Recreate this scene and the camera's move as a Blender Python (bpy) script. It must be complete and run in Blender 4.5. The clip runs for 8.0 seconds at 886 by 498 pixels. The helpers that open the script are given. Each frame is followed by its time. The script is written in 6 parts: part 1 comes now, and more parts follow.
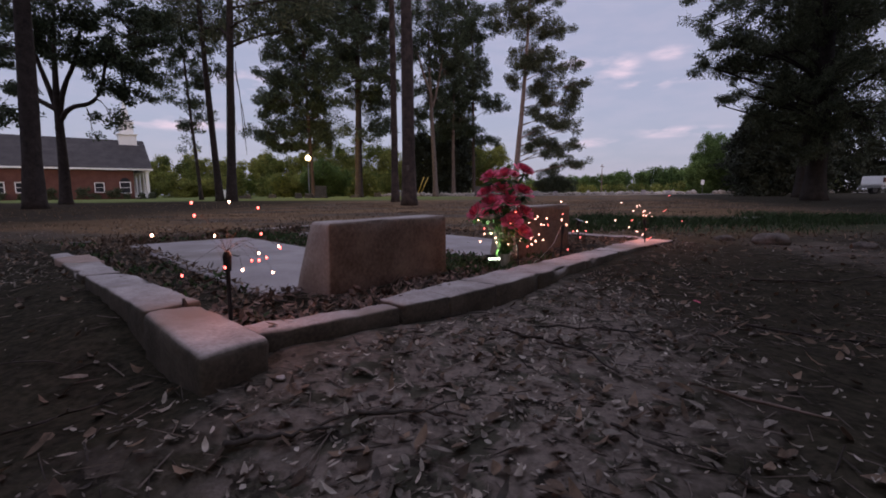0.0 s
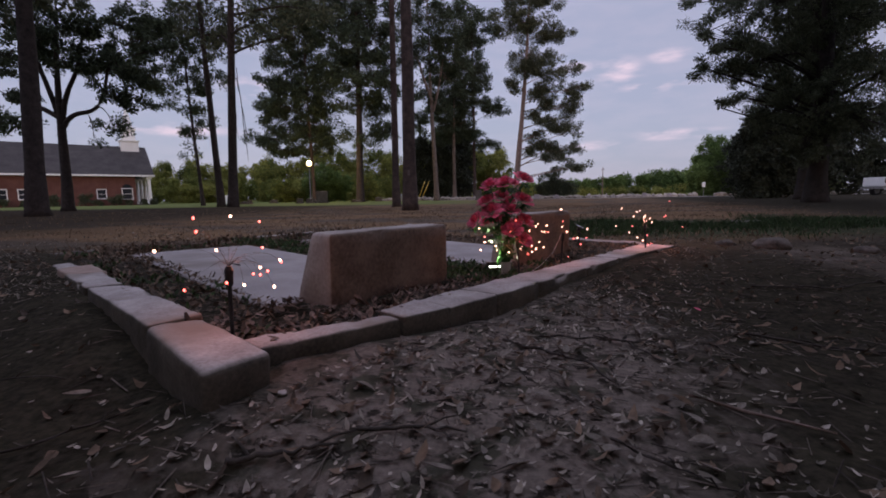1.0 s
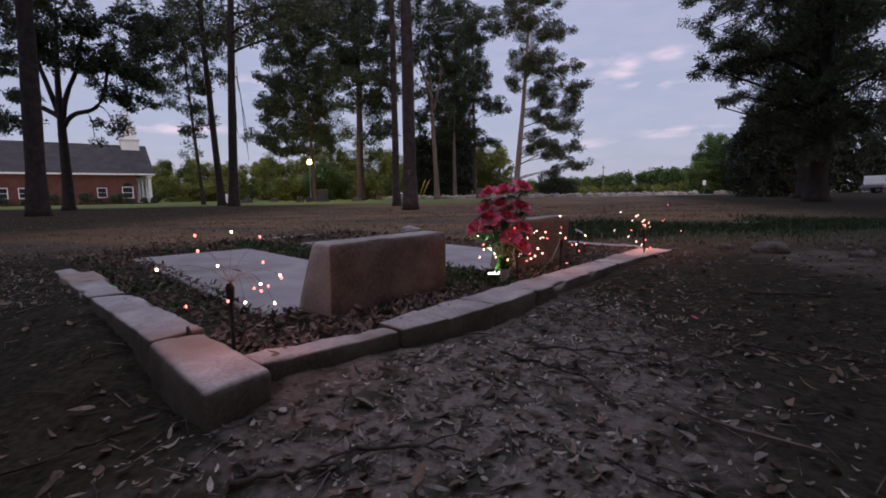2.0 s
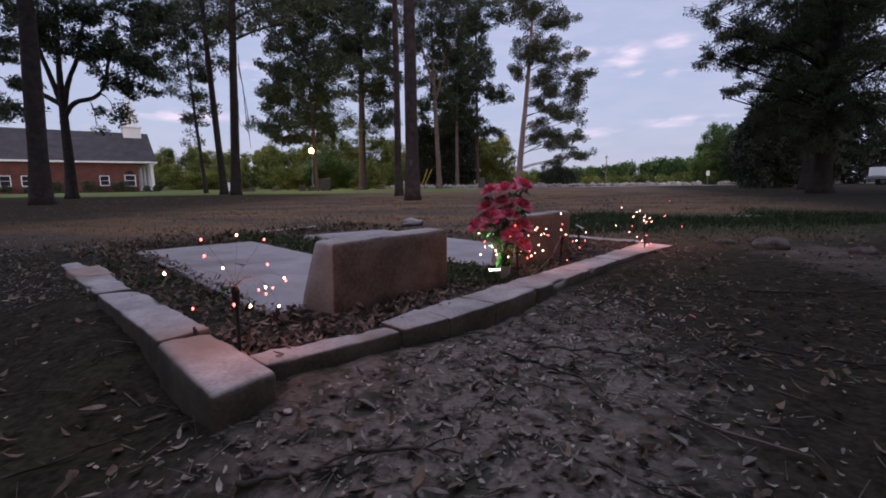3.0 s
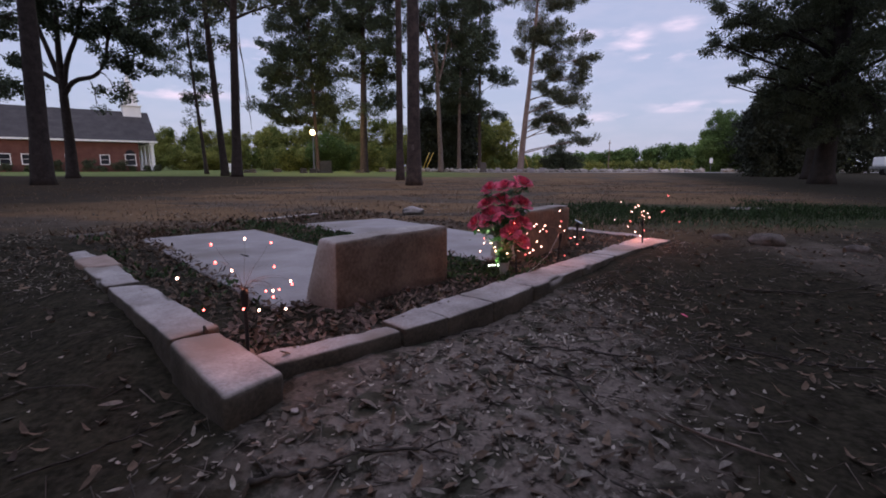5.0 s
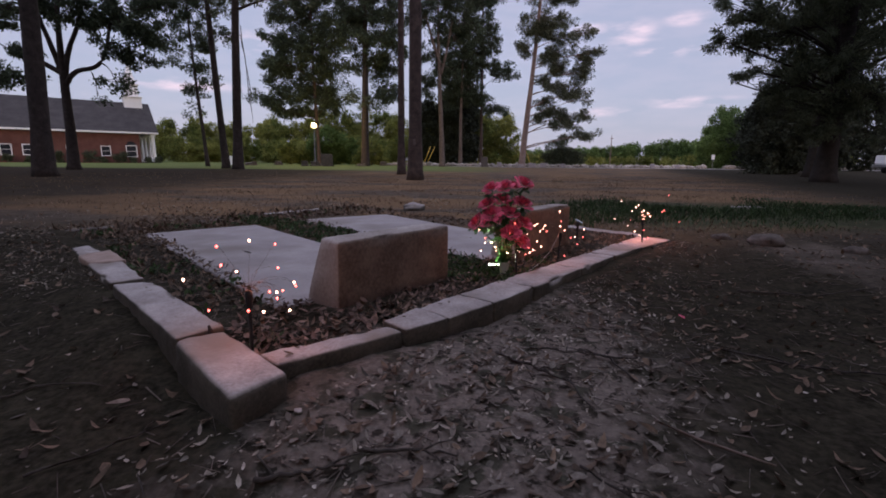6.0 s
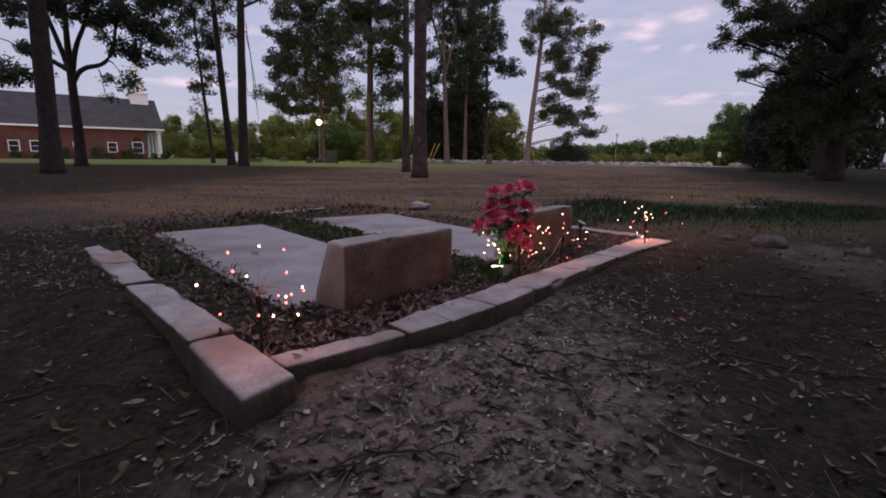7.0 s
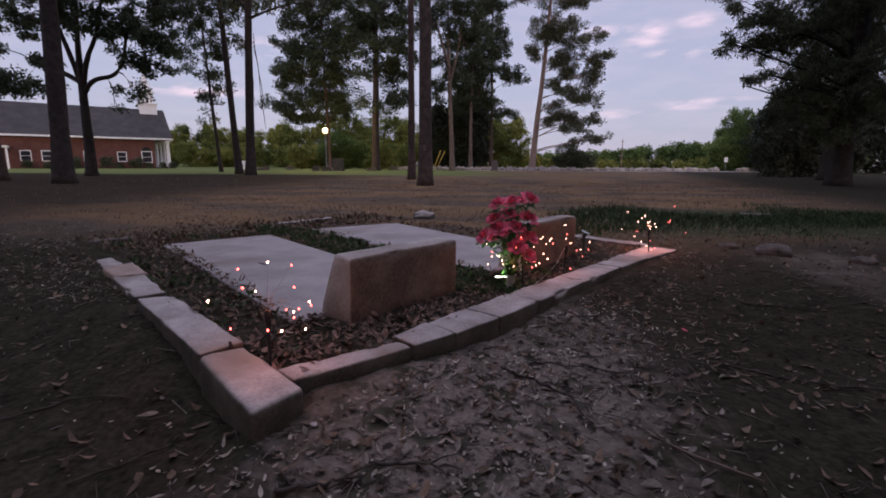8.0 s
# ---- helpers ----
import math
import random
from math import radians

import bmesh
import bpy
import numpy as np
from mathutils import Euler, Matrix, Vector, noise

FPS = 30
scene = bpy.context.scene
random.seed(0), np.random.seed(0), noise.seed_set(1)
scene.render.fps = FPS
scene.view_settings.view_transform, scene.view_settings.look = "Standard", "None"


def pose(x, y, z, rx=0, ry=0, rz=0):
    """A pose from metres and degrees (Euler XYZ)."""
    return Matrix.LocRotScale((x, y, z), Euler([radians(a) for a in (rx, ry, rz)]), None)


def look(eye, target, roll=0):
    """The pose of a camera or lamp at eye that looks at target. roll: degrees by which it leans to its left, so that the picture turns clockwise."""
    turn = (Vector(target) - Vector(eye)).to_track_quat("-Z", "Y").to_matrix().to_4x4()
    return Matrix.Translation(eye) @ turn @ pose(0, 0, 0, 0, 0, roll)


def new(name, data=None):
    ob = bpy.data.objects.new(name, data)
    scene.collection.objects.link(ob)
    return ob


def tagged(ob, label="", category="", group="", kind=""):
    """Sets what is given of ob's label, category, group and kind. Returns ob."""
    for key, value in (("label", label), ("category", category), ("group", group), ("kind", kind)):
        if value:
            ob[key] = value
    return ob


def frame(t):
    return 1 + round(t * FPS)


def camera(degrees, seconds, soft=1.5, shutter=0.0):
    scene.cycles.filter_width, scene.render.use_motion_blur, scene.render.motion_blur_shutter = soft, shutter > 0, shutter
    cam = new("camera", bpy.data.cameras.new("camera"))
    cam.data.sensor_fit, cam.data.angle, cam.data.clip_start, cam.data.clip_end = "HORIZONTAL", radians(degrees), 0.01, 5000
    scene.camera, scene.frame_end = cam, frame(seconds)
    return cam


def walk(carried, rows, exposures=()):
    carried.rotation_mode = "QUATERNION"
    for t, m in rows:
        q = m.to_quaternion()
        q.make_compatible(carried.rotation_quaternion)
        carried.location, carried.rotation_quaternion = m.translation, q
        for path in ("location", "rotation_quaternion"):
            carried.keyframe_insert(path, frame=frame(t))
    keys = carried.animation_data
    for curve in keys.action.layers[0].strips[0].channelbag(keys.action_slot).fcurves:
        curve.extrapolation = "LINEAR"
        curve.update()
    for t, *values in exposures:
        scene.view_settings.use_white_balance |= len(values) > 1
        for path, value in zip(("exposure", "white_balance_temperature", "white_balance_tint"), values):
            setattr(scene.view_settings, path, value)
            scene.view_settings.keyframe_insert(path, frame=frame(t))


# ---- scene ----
cam = camera(86.4, 8.0, soft=1.8)
PATH = [
    (0, (0.01, 0.186, 0.452), (-0.045, 2.171, 0.214), -0.5),
    (0.5, (0.011, 0.181, 0.461), (-0.049, 2.167, 0.231), -0.6),
    (1, (0.015, 0.18, 0.479), (-0.046, 2.167, 0.257), -0.9),
    (1.5, (0.019, 0.176, 0.506), (-0.042, 2.163, 0.284), -1.0),
    (3, (0.028, 0.147, 0.581), (-0.044, 2.127, 0.305), -0.7),
    (3.5, (0.029, 0.135, 0.602), (-0.046, 2.111, 0.303), -0.6),
    (4, (0.03, 0.121, 0.627), (-0.046, 2.094, 0.308), -0.6),
    (4.5, (0.032, 0.108, 0.646), (-0.044, 2.079, 0.313), -0.3),
    (6, (0.03, 0.081, 0.695), (-0.046, 2.045, 0.325), 0.6),
    (6.5, (0.029, 0.061, 0.717), (-0.054, 2.023, 0.336), 0.7),
    (7, (0.033, 0.044, 0.734), (-0.061, 2.005, 0.35), 0.7),
    (7.5, (0.038, 0.028, 0.753), (-0.069, 1.989, 0.377), 0.5),
    (8, (0.045, 0.008, 0.772), (-0.075, 1.972, 0.415), 0.3),
]
walk(cam, [(t, look(eye, target, roll)) for t, eye, target, roll in PATH],
     [(0, -0.07, 6850, 18), (1.6, -0.09, 6750, 16), (2.9, 0.18, 6500, 15), (4.6, 0.20, 6450, 15), (6.0, 0.09, 6800, 16), (6.5, 0.09, 7000, 19), (8.0, 0.10, 6900, 20)])

# ---- world, light ----
world = bpy.data.worlds.new("dusk")
scene.world = world
world.use_nodes = True
wn, wl = world.node_tree.nodes, world.node_tree.links
wn.clear()
w_out = wn.new("ShaderNodeOutputWorld")
w_bg = wn.new("ShaderNodeBackground")
w_bg.inputs["Strength"].default_value = 0.15
w_sky = wn.new("ShaderNodeTexSky")
w_sky.sky_type = "NISHITA"
w_sky.sun_disc = False
w_sky.sun_elevation = radians(3)
w_sky.sun_rotation = radians(165)
w_sky.air_density, w_sky.dust_density, w_sky.ozone_density = 1.0, 0.6, 2.5
w_co = wn.new("ShaderNodeTexCoord")
w_map = wn.new("ShaderNodeMapping")
w_map.inputs["Scale"].default_value = (4.2, 4.2, 15.0)
w_map.inputs["Location"].default_value = (0.35, 0.1, 0.4)
w_noise = wn.new("ShaderNodeTexNoise")
w_noise.inputs["Scale"].default_value = 3.2
w_noise.inputs["Detail"].default_value = 7
w_ramp = wn.new("ShaderNodeValToRGB")
w_ramp.color_ramp.elements[0].position, w_ramp.color_ramp.elements[1].position = 0.40, 0.64


def sky_math(op, a, b):
    n = wn.new("ShaderNodeMath")
    n.operation = op
    n.use_clamp = op == "ADD"
    for i, v in enumerate((a, b)):
        if isinstance(v, (int, float)):
            n.inputs[i].default_value = v
        else:
            wl.new(v, n.inputs[i])
    return n.outputs[0]


def cloud(way, wide, high):
    """How far a point of the sky lies within one long puff of cloud."""
    m = wn.new("ShaderNodeMapping")
    m.vector_type = "TEXTURE"
    m.inputs["Location"].default_value, m.inputs["Scale"].default_value = way, (wide, wide, high)
    ln, r = wn.new("ShaderNodeVectorMath"), wn.new("ShaderNodeMapRange")
    ln.operation = "LENGTH"
    r.interpolation_type = "SMOOTHSTEP"
    r.inputs["From Min"].default_value, r.inputs["From Max"].default_value = 1.0, 0.15
    wl.new(w_co.outputs["Generated"], m.inputs["Vector"])
    wl.new(m.outputs["Vector"], ln.inputs[0])
    wl.new(ln.outputs["Value"], r.inputs["Value"])
    return r.outputs["Result"]


w_puffs = 0.10
for way, wide, high in (((0.306, 0.924, 0.228), 0.058, 0.034), ((0.364, 0.910, 0.197), 0.085, 0.017), ((0.411, 0.905, 0.108), 0.105, 0.014), ((0.384, 0.890, 0.245), 0.05, 0.016),
                        ((0.236, 0.942, 0.240), 0.06, 0.018), ((-0.378, 0.903, 0.205), 0.08, 0.030), ((-0.509, 0.852, 0.127), 0.14, 0.016), ((0.25, 0.96, 0.095), 0.12, 0.012)):
    w_puffs = sky_math("ADD", w_puffs, cloud(way, wide, high))
w_amt = wn.new("ShaderNodeMath")
w_amt.operation = "MULTIPLY"
wl.new(sky_math("MULTIPLY", w_puffs, 0.62), w_amt.inputs[1])
w_soft = wn.new("ShaderNodeMix")
w_soft.data_type = "RGBA"
w_soft.inputs[0].default_value = 0.72
w_soft.inputs[7].default_value = (3.45, 3.80, 5.30, 1)
w_mix = wn.new("ShaderNodeMix")
w_mix.data_type = "RGBA"
w_mix.inputs[7].default_value = (6.9, 5.6, 6.5, 1)
wl.new(w_co.outputs["Generated"], w_map.inputs["Vector"])
wl.new(w_map.outputs["Vector"], w_noise.inputs["Vector"])
wl.new(w_noise.outputs["Fac"], w_ramp.inputs["Fac"])
wl.new(w_ramp.outputs["Color"], w_amt.inputs[0])
wl.new(w_sky.outputs["Color"], w_soft.inputs[6])
wl.new(w_soft.outputs[2], w_mix.inputs[6])
wl.new(w_amt.outputs[0], w_mix.inputs[0])
w_sep = wn.new("ShaderNodeSeparateXYZ")  # a thinly clouded sky, brighter overhead than at the horizon
w_zen = wn.new("ShaderNodeMapRange")
w_zen.interpolation_type = "SMOOTHSTEP"
w_zen.inputs["From Min"].default_value, w_zen.inputs["From Max"].default_value = 0.30, 1.0
w_zen.inputs["To Min"].default_value, w_zen.inputs["To Max"].default_value = 1.0, 2.35
w_gain = wn.new("ShaderNodeVectorMath")
w_gain.operation = "SCALE"
wl.new(w_co.outputs["Generated"], w_sep.inputs[0])
wl.new(w_sep.outputs["Z"], w_zen.inputs["Value"])
wl.new(w_mix.outputs[2], w_gain.inputs[0])
wl.new(w_zen.outputs["Result"], w_gain.inputs["Scale"])
wl.new(w_gain.outputs[0], w_bg.inputs["Color"])
wl.new(w_bg.outputs["Background"], w_out.inputs["Surface"])

sun = new("sun", bpy.data.lights.new("sun", "SUN"))
sun.data.energy, sun.data.angle, sun.data.color = 0.60, radians(25), (1.0, 0.78, 0.66)
sun.matrix_world = look((14, -52, 10), (0, 0, 0))


# ---- materials ----
def surface(name, dark, light, scale=6.0, fine=80.0, rough=0.85, bump=0.25, metal=0.0, vary="", spread=0.25, low=0.35, high=0.65, thin=0.0, stain=None, relief=0.004, flank=None):
    """Two scales of mottling between two colours, with relief; vary: 'island' or 'object' shifts the brightness piece by piece."""
    m = bpy.data.materials.new(name)
    m.use_nodes = True
    nd, ln = m.node_tree.nodes, m.node_tree.links
    b = nd["Principled BSDF"]
    b.inputs["Roughness"].default_value, b.inputs["Metallic"].default_value = rough, metal
    b.inputs["Specular IOR Level"].default_value = 0.3
    co = nd.new("ShaderNodeTexCoord")
    big, small = nd.new("ShaderNodeTexNoise"), nd.new("ShaderNodeTexNoise")
    for n, s in ((big, scale), (small, fine)):
        n.inputs["Scale"].default_value, n.inputs["Detail"].default_value, n.inputs["Roughness"].default_value = s, 5, 0.6
        ln.new(co.outputs["Object"], n.inputs["Vector"])
    mid = nd.new("ShaderNodeMix")
    mid.inputs[0].default_value = 0.4
    ln.new(big.outputs["Fac"], mid.inputs[2])
    ln.new(small.outputs["Fac"], mid.inputs[3])
    ramp = nd.new("ShaderNodeValToRGB")
    e = ramp.color_ramp.elements
    e[0].position, e[0].color, e[1].position, e[1].color = low, (*dark, 1), high, (*light, 1)
    ln.new(mid.outputs[0], ramp.inputs["Fac"])
    colour = ramp.outputs["Color"]
    if stain:
        st = nd.new("ShaderNodeTexNoise")
        st.inputs["Scale"].default_value, st.inputs["Detail"].default_value = scale * 0.45, 7
        ln.new(co.outputs["Object"], st.inputs["Vector"])
        sr = nd.new("ShaderNodeValToRGB")
        sr.color_ramp.elements[0].position, sr.color_ramp.elements[1].position = 0.5, 0.68
        ln.new(st.outputs["Fac"], sr.inputs["Fac"])
        mx = nd.new("ShaderNodeMix")
        mx.data_type = "RGBA"
        mx.inputs[7].default_value = (*stain, 1)
        ln.new(sr.outputs["Color"], mx.inputs[0])
        ln.new(colour, mx.inputs[6])
        colour = mx.outputs[2]
    if flank:  # second colour, soil stain plus shade, for faces turned one way: direction, dark, light
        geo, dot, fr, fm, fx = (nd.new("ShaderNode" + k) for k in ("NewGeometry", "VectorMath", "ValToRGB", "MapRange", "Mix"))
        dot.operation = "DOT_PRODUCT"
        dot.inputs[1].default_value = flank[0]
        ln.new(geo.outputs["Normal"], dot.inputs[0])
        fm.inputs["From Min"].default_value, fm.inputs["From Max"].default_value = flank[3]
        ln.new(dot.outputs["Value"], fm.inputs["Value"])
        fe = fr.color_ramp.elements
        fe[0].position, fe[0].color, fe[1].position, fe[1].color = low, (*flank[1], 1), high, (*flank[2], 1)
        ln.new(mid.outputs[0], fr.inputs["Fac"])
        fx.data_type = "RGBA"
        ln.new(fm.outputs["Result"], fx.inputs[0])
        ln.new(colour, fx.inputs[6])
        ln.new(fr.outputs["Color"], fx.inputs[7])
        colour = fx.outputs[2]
    if vary:
        src = nd.new("ShaderNodeNewGeometry").outputs["Random Per Island"] if vary == "island" else nd.new("ShaderNodeObjectInfo").outputs["Random"]
        rng = nd.new("ShaderNodeMapRange")
        rng.inputs["To Min"].default_value, rng.inputs["To Max"].default_value = 1 - spread, 1 + spread
        ln.new(src, rng.inputs["Value"])
        hs = nd.new("ShaderNodeHueSaturation")
        ln.new(rng.outputs["Result"], hs.inputs["Value"])
        ln.new(colour, hs.inputs["Color"])
        colour = hs.outputs["Color"]
    ln.new(colour, b.inputs["Base Color"])
    if bump:
        bp = nd.new("ShaderNodeBump")
        bp.inputs["Strength"].default_value, bp.inputs["Distance"].default_value = bump, relief
        ln.new(mid.outputs[0], bp.inputs["Height"])
        ln.new(bp.outputs["Normal"], b.inputs["Normal"])
    if thin:
        tr, mix = nd.new("ShaderNodeBsdfTranslucent"), nd.new("ShaderNodeMixShader")
        mix.inputs[0].default_value = thin
        ln.new(colour, tr.inputs["Color"])
        ln.new(b.outputs["BSDF"], mix.inputs[1])
        ln.new(tr.outputs["BSDF"], mix.inputs[2])
        ln.new(mix.outputs["Shader"], nd["Material Output"].inputs["Surface"])
    return m


def glow(name, colour, strength):
    m = bpy.data.materials.new(name)
    m.use_nodes = True
    b = m.node_tree.nodes["Principled BSDF"]
    b.inputs["Base Color"].default_value = (0.8, 0.8, 0.8, 1)
    b.inputs["Emission Color"].default_value = (*colour, 1)
    b.inputs["Emission Strength"].default_value = strength
    return m


def clear_glass(name, tint=(0.9, 0.95, 0.95), rough=0.02):
    m = bpy.data.materials.new(name)
    m.use_nodes = True
    b = m.node_tree.nodes["Principled BSDF"]
    b.inputs["Base Color"].default_value = (*tint, 1)
    b.inputs["Roughness"].default_value, b.inputs["Transmission Weight"].default_value = rough, 1.0
    return m


# kerb sides get a darker colour than the tops, soil brown and shade together
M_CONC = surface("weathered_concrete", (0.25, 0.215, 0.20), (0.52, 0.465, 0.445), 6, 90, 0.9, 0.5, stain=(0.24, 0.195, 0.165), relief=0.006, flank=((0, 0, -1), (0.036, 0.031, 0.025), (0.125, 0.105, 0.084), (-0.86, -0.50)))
M_SLAB = surface("slab_concrete", (0.28, 0.245, 0.24), (0.42, 0.375, 0.365), 3, 70, 0.85, 0.35, stain=(0.24, 0.205, 0.185))
# headstone front coloured darker than its other faces, stain and shade together
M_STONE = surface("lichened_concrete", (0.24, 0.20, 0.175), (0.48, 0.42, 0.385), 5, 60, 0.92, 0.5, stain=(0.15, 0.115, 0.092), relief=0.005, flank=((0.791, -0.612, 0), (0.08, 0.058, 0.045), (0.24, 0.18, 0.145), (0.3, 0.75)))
M_DULLSTONE = surface("earthy_stone", (0.045, 0.037, 0.032), (0.17, 0.14, 0.122), 9, 60, 0.95, 0.7, relief=0.01)
M_BRICKP = surface("old_brick", (0.27, 0.19, 0.155), (0.42, 0.31, 0.265), 12, 90, 0.9, 0.4)
M_SOIL = surface("plot_soil", (0.035, 0.028, 0.024), (0.11, 0.088, 0.075), 7, 60, 0.95, 0.8, relief=0.012)
M_LEAF = surface("dry_leaves", (0.085, 0.066, 0.056), (0.32, 0.275, 0.225), 9, 70, 0.75, 0.2, vary="island", spread=0.75, thin=0.15)
M_REDLEAF = surface("brown_oak_leaves", (0.055, 0.037, 0.026), (0.20, 0.135, 0.092), 9, 70, 0.75, 0.2, vary="island", spread=0.6, thin=0.15)
M_PALELEAF = surface("bleached_leaf_bits", (0.16, 0.135, 0.11), (0.48, 0.42, 0.36), 9, 70, 0.75, 0.2, vary="island", spread=0.5, thin=0.1)
M_OAKLEAF = surface("curled_oak_leaves", (0.065, 0.042, 0.032), (0.27, 0.182, 0.145), 9, 70, 0.75, 0.2, vary="island", spread=0.7, thin=0.15)
M_TWIG = surface("dead_twig_bark", (0.022, 0.018, 0.016), (0.075, 0.062, 0.053), 20, 120, 0.9, 0.5)
M_STICK = surface("stick_debris", (0.03, 0.024, 0.02), (0.15, 0.12, 0.10), 20, 120, 0.9, 0.0, vary="island", spread=0.7)
M_WEED = surface("weed_green", (0.025, 0.05, 0.018), (0.07, 0.11, 0.04), 10, 60, 0.7, 0.1, vary="island", spread=0.5, thin=0.25)
M_GRASS = surface("grass_green", (0.024, 0.045, 0.019), (0.058, 0.098, 0.035), 3, 30, 0.75, 0.0, vary="island", spread=0.5, thin=0.3)
M_STRAW = surface("dry_grass", (0.15, 0.10, 0.07), (0.32, 0.215, 0.145), 3, 30, 0.8, 0.0, vary="island", spread=0.5, thin=0.25)
M_TUFT = surface("tuft_grass", (0.075, 0.058, 0.036), (0.19, 0.140, 0.090), 3, 30, 0.85, 0.0, vary="island", spread=0.5, thin=0.25)
M_BARK = surface("pine_bark", (0.035, 0.025, 0.021), (0.12, 0.08, 0.066), 5, 26, 0.95, 0.9, relief=0.03)
# cedar trunks stand in shade, which is put into this bark colour
M_BARKD = surface("shaded_cedar_bark", (0.014, 0.011, 0.010), (0.045, 0.035, 0.030), 5, 26, 0.95, 0.9, relief=0.03)
M_BARKM = surface("dark_pine_bark", (0.020, 0.015, 0.013), (0.072, 0.052, 0.044), 5, 26, 0.95, 0.9, relief=0.03)
M_BARKL = surface("light_pine_bark", (0.15, 0.10, 0.085), (0.36, 0.255, 0.215), 4, 22, 0.95, 0.8, relief=0.03)
M_BARKP = surface("pale_bark", (0.08, 0.06, 0.05), (0.22, 0.165, 0.14), 4, 22, 0.95, 0.8, relief=0.03)
M_NEEDLE = surface("pine_needles", (0.050, 0.060, 0.036), (0.125, 0.13, 0.070), 1.5, 9, 0.7, 0.0, vary="island", spread=0.5, thin=0.25)
M_FOLI = surface("broad_foliage", (0.034, 0.050, 0.032), (0.088, 0.110, 0.060), 1.2, 9, 0.7, 0.0, vary="island", spread=0.5, thin=0.3)
M_CEDAR = surface("cedar_foliage", (0.048, 0.060, 0.038), (0.105, 0.12, 0.066), 1.2, 9, 0.75, 0.0, vary="island", spread=0.4, thin=0.3)
# darker copy of the cedar foliage, the deep woods' shade put into its colour
M_DEEP = surface("shaded_wood_foliage", (0.018, 0.023, 0.015), (0.042, 0.050, 0.030), 1.2, 9, 0.8, 0.0, vary="island", spread=0.4)
# raised to bright yellow-green: lamplight on the far woods is put into the colour
M_WOODS = surface("lit_woods_foliage", (0.090, 0.120, 0.030), (0.31, 0.305, 0.078), 0.16, 2, 0.75, 0.0, vary="island", spread=0.5, thin=0.5, low=0.4, high=0.6)
M_EDGE = surface("wood_edge_foliage", (0.075, 0.13, 0.040), (0.18, 0.25, 0.075), 0.22, 2, 0.75, 0.0, vary="island", spread=0.5, thin=0.5, low=0.4, high=0.6)
M_BRICK = surface("church_brick", (0.098, 0.040, 0.032), (0.165, 0.072, 0.058), 1.2, 14, 0.9, 0.3)
M_ROOF = surface("grey_shingles", (0.034, 0.031, 0.031), (0.070, 0.062, 0.061), 1.0, 16, 0.92, 0.4)
M_WHITE = surface("white_paint", (0.78, 0.77, 0.75), (0.86, 0.85, 0.83), 2, 30, 0.6, 0.1)
M_DARKGLASS = surface("window_glass", (0.02, 0.022, 0.027), (0.035, 0.038, 0.045), 2, 10, 0.06, 0.0)
M_PALE = surface("pale_rubble", (0.24, 0.205, 0.17), (0.47, 0.41, 0.345), 2, 20, 0.9, 0.4, vary="object", spread=0.3)
M_YELLOW = surface("yellow_plastic", (0.45, 0.30, 0.05), (0.62, 0.42, 0.08), 4, 30, 0.5, 0.0)
M_BLACK = surface("black_plastic", (0.010, 0.010, 0.011), (0.025, 0.025, 0.027), 20, 90, 0.45, 0.1)
M_WIRE = surface("copper_wire", (0.10, 0.065, 0.045), (0.20, 0.14, 0.10), 20, 90, 0.35, 0.0, metal=0.9)
M_PETAL = surface("silk_petal_red", (0.42, 0.012, 0.050), (0.92, 0.20, 0.31), 26, 150, 0.7, 0.15, vary="island", spread=0.45, thin=0.08)
M_SILKLEAF = surface("silk_leaf_green", (0.015, 0.045, 0.015), (0.055, 0.14, 0.035), 20, 120, 0.6, 0.1, vary="island", spread=0.4, thin=0.3)
M_VASE = surface("vase_plastic", (0.42, 0.42, 0.40), (0.55, 0.55, 0.52), 12, 80, 0.4, 0.1)
M_METAL = surface("dull_metal", (0.20, 0.20, 0.20), (0.34, 0.34, 0.34), 8, 60, 0.45, 0.1, metal=0.7)
M_LAMP = glow("street_lamp_glow", (1.0, 0.74, 0.36), 3.6)
M_LEDW = glow("led_warm_white", (1.0, 0.50, 0.36), 11)
M_LEDR = glow("led_red", (1.0, 0.105, 0.085), 7)
M_LEDS = glow("spot_white", (0.86, 1.0, 0.82), 7)


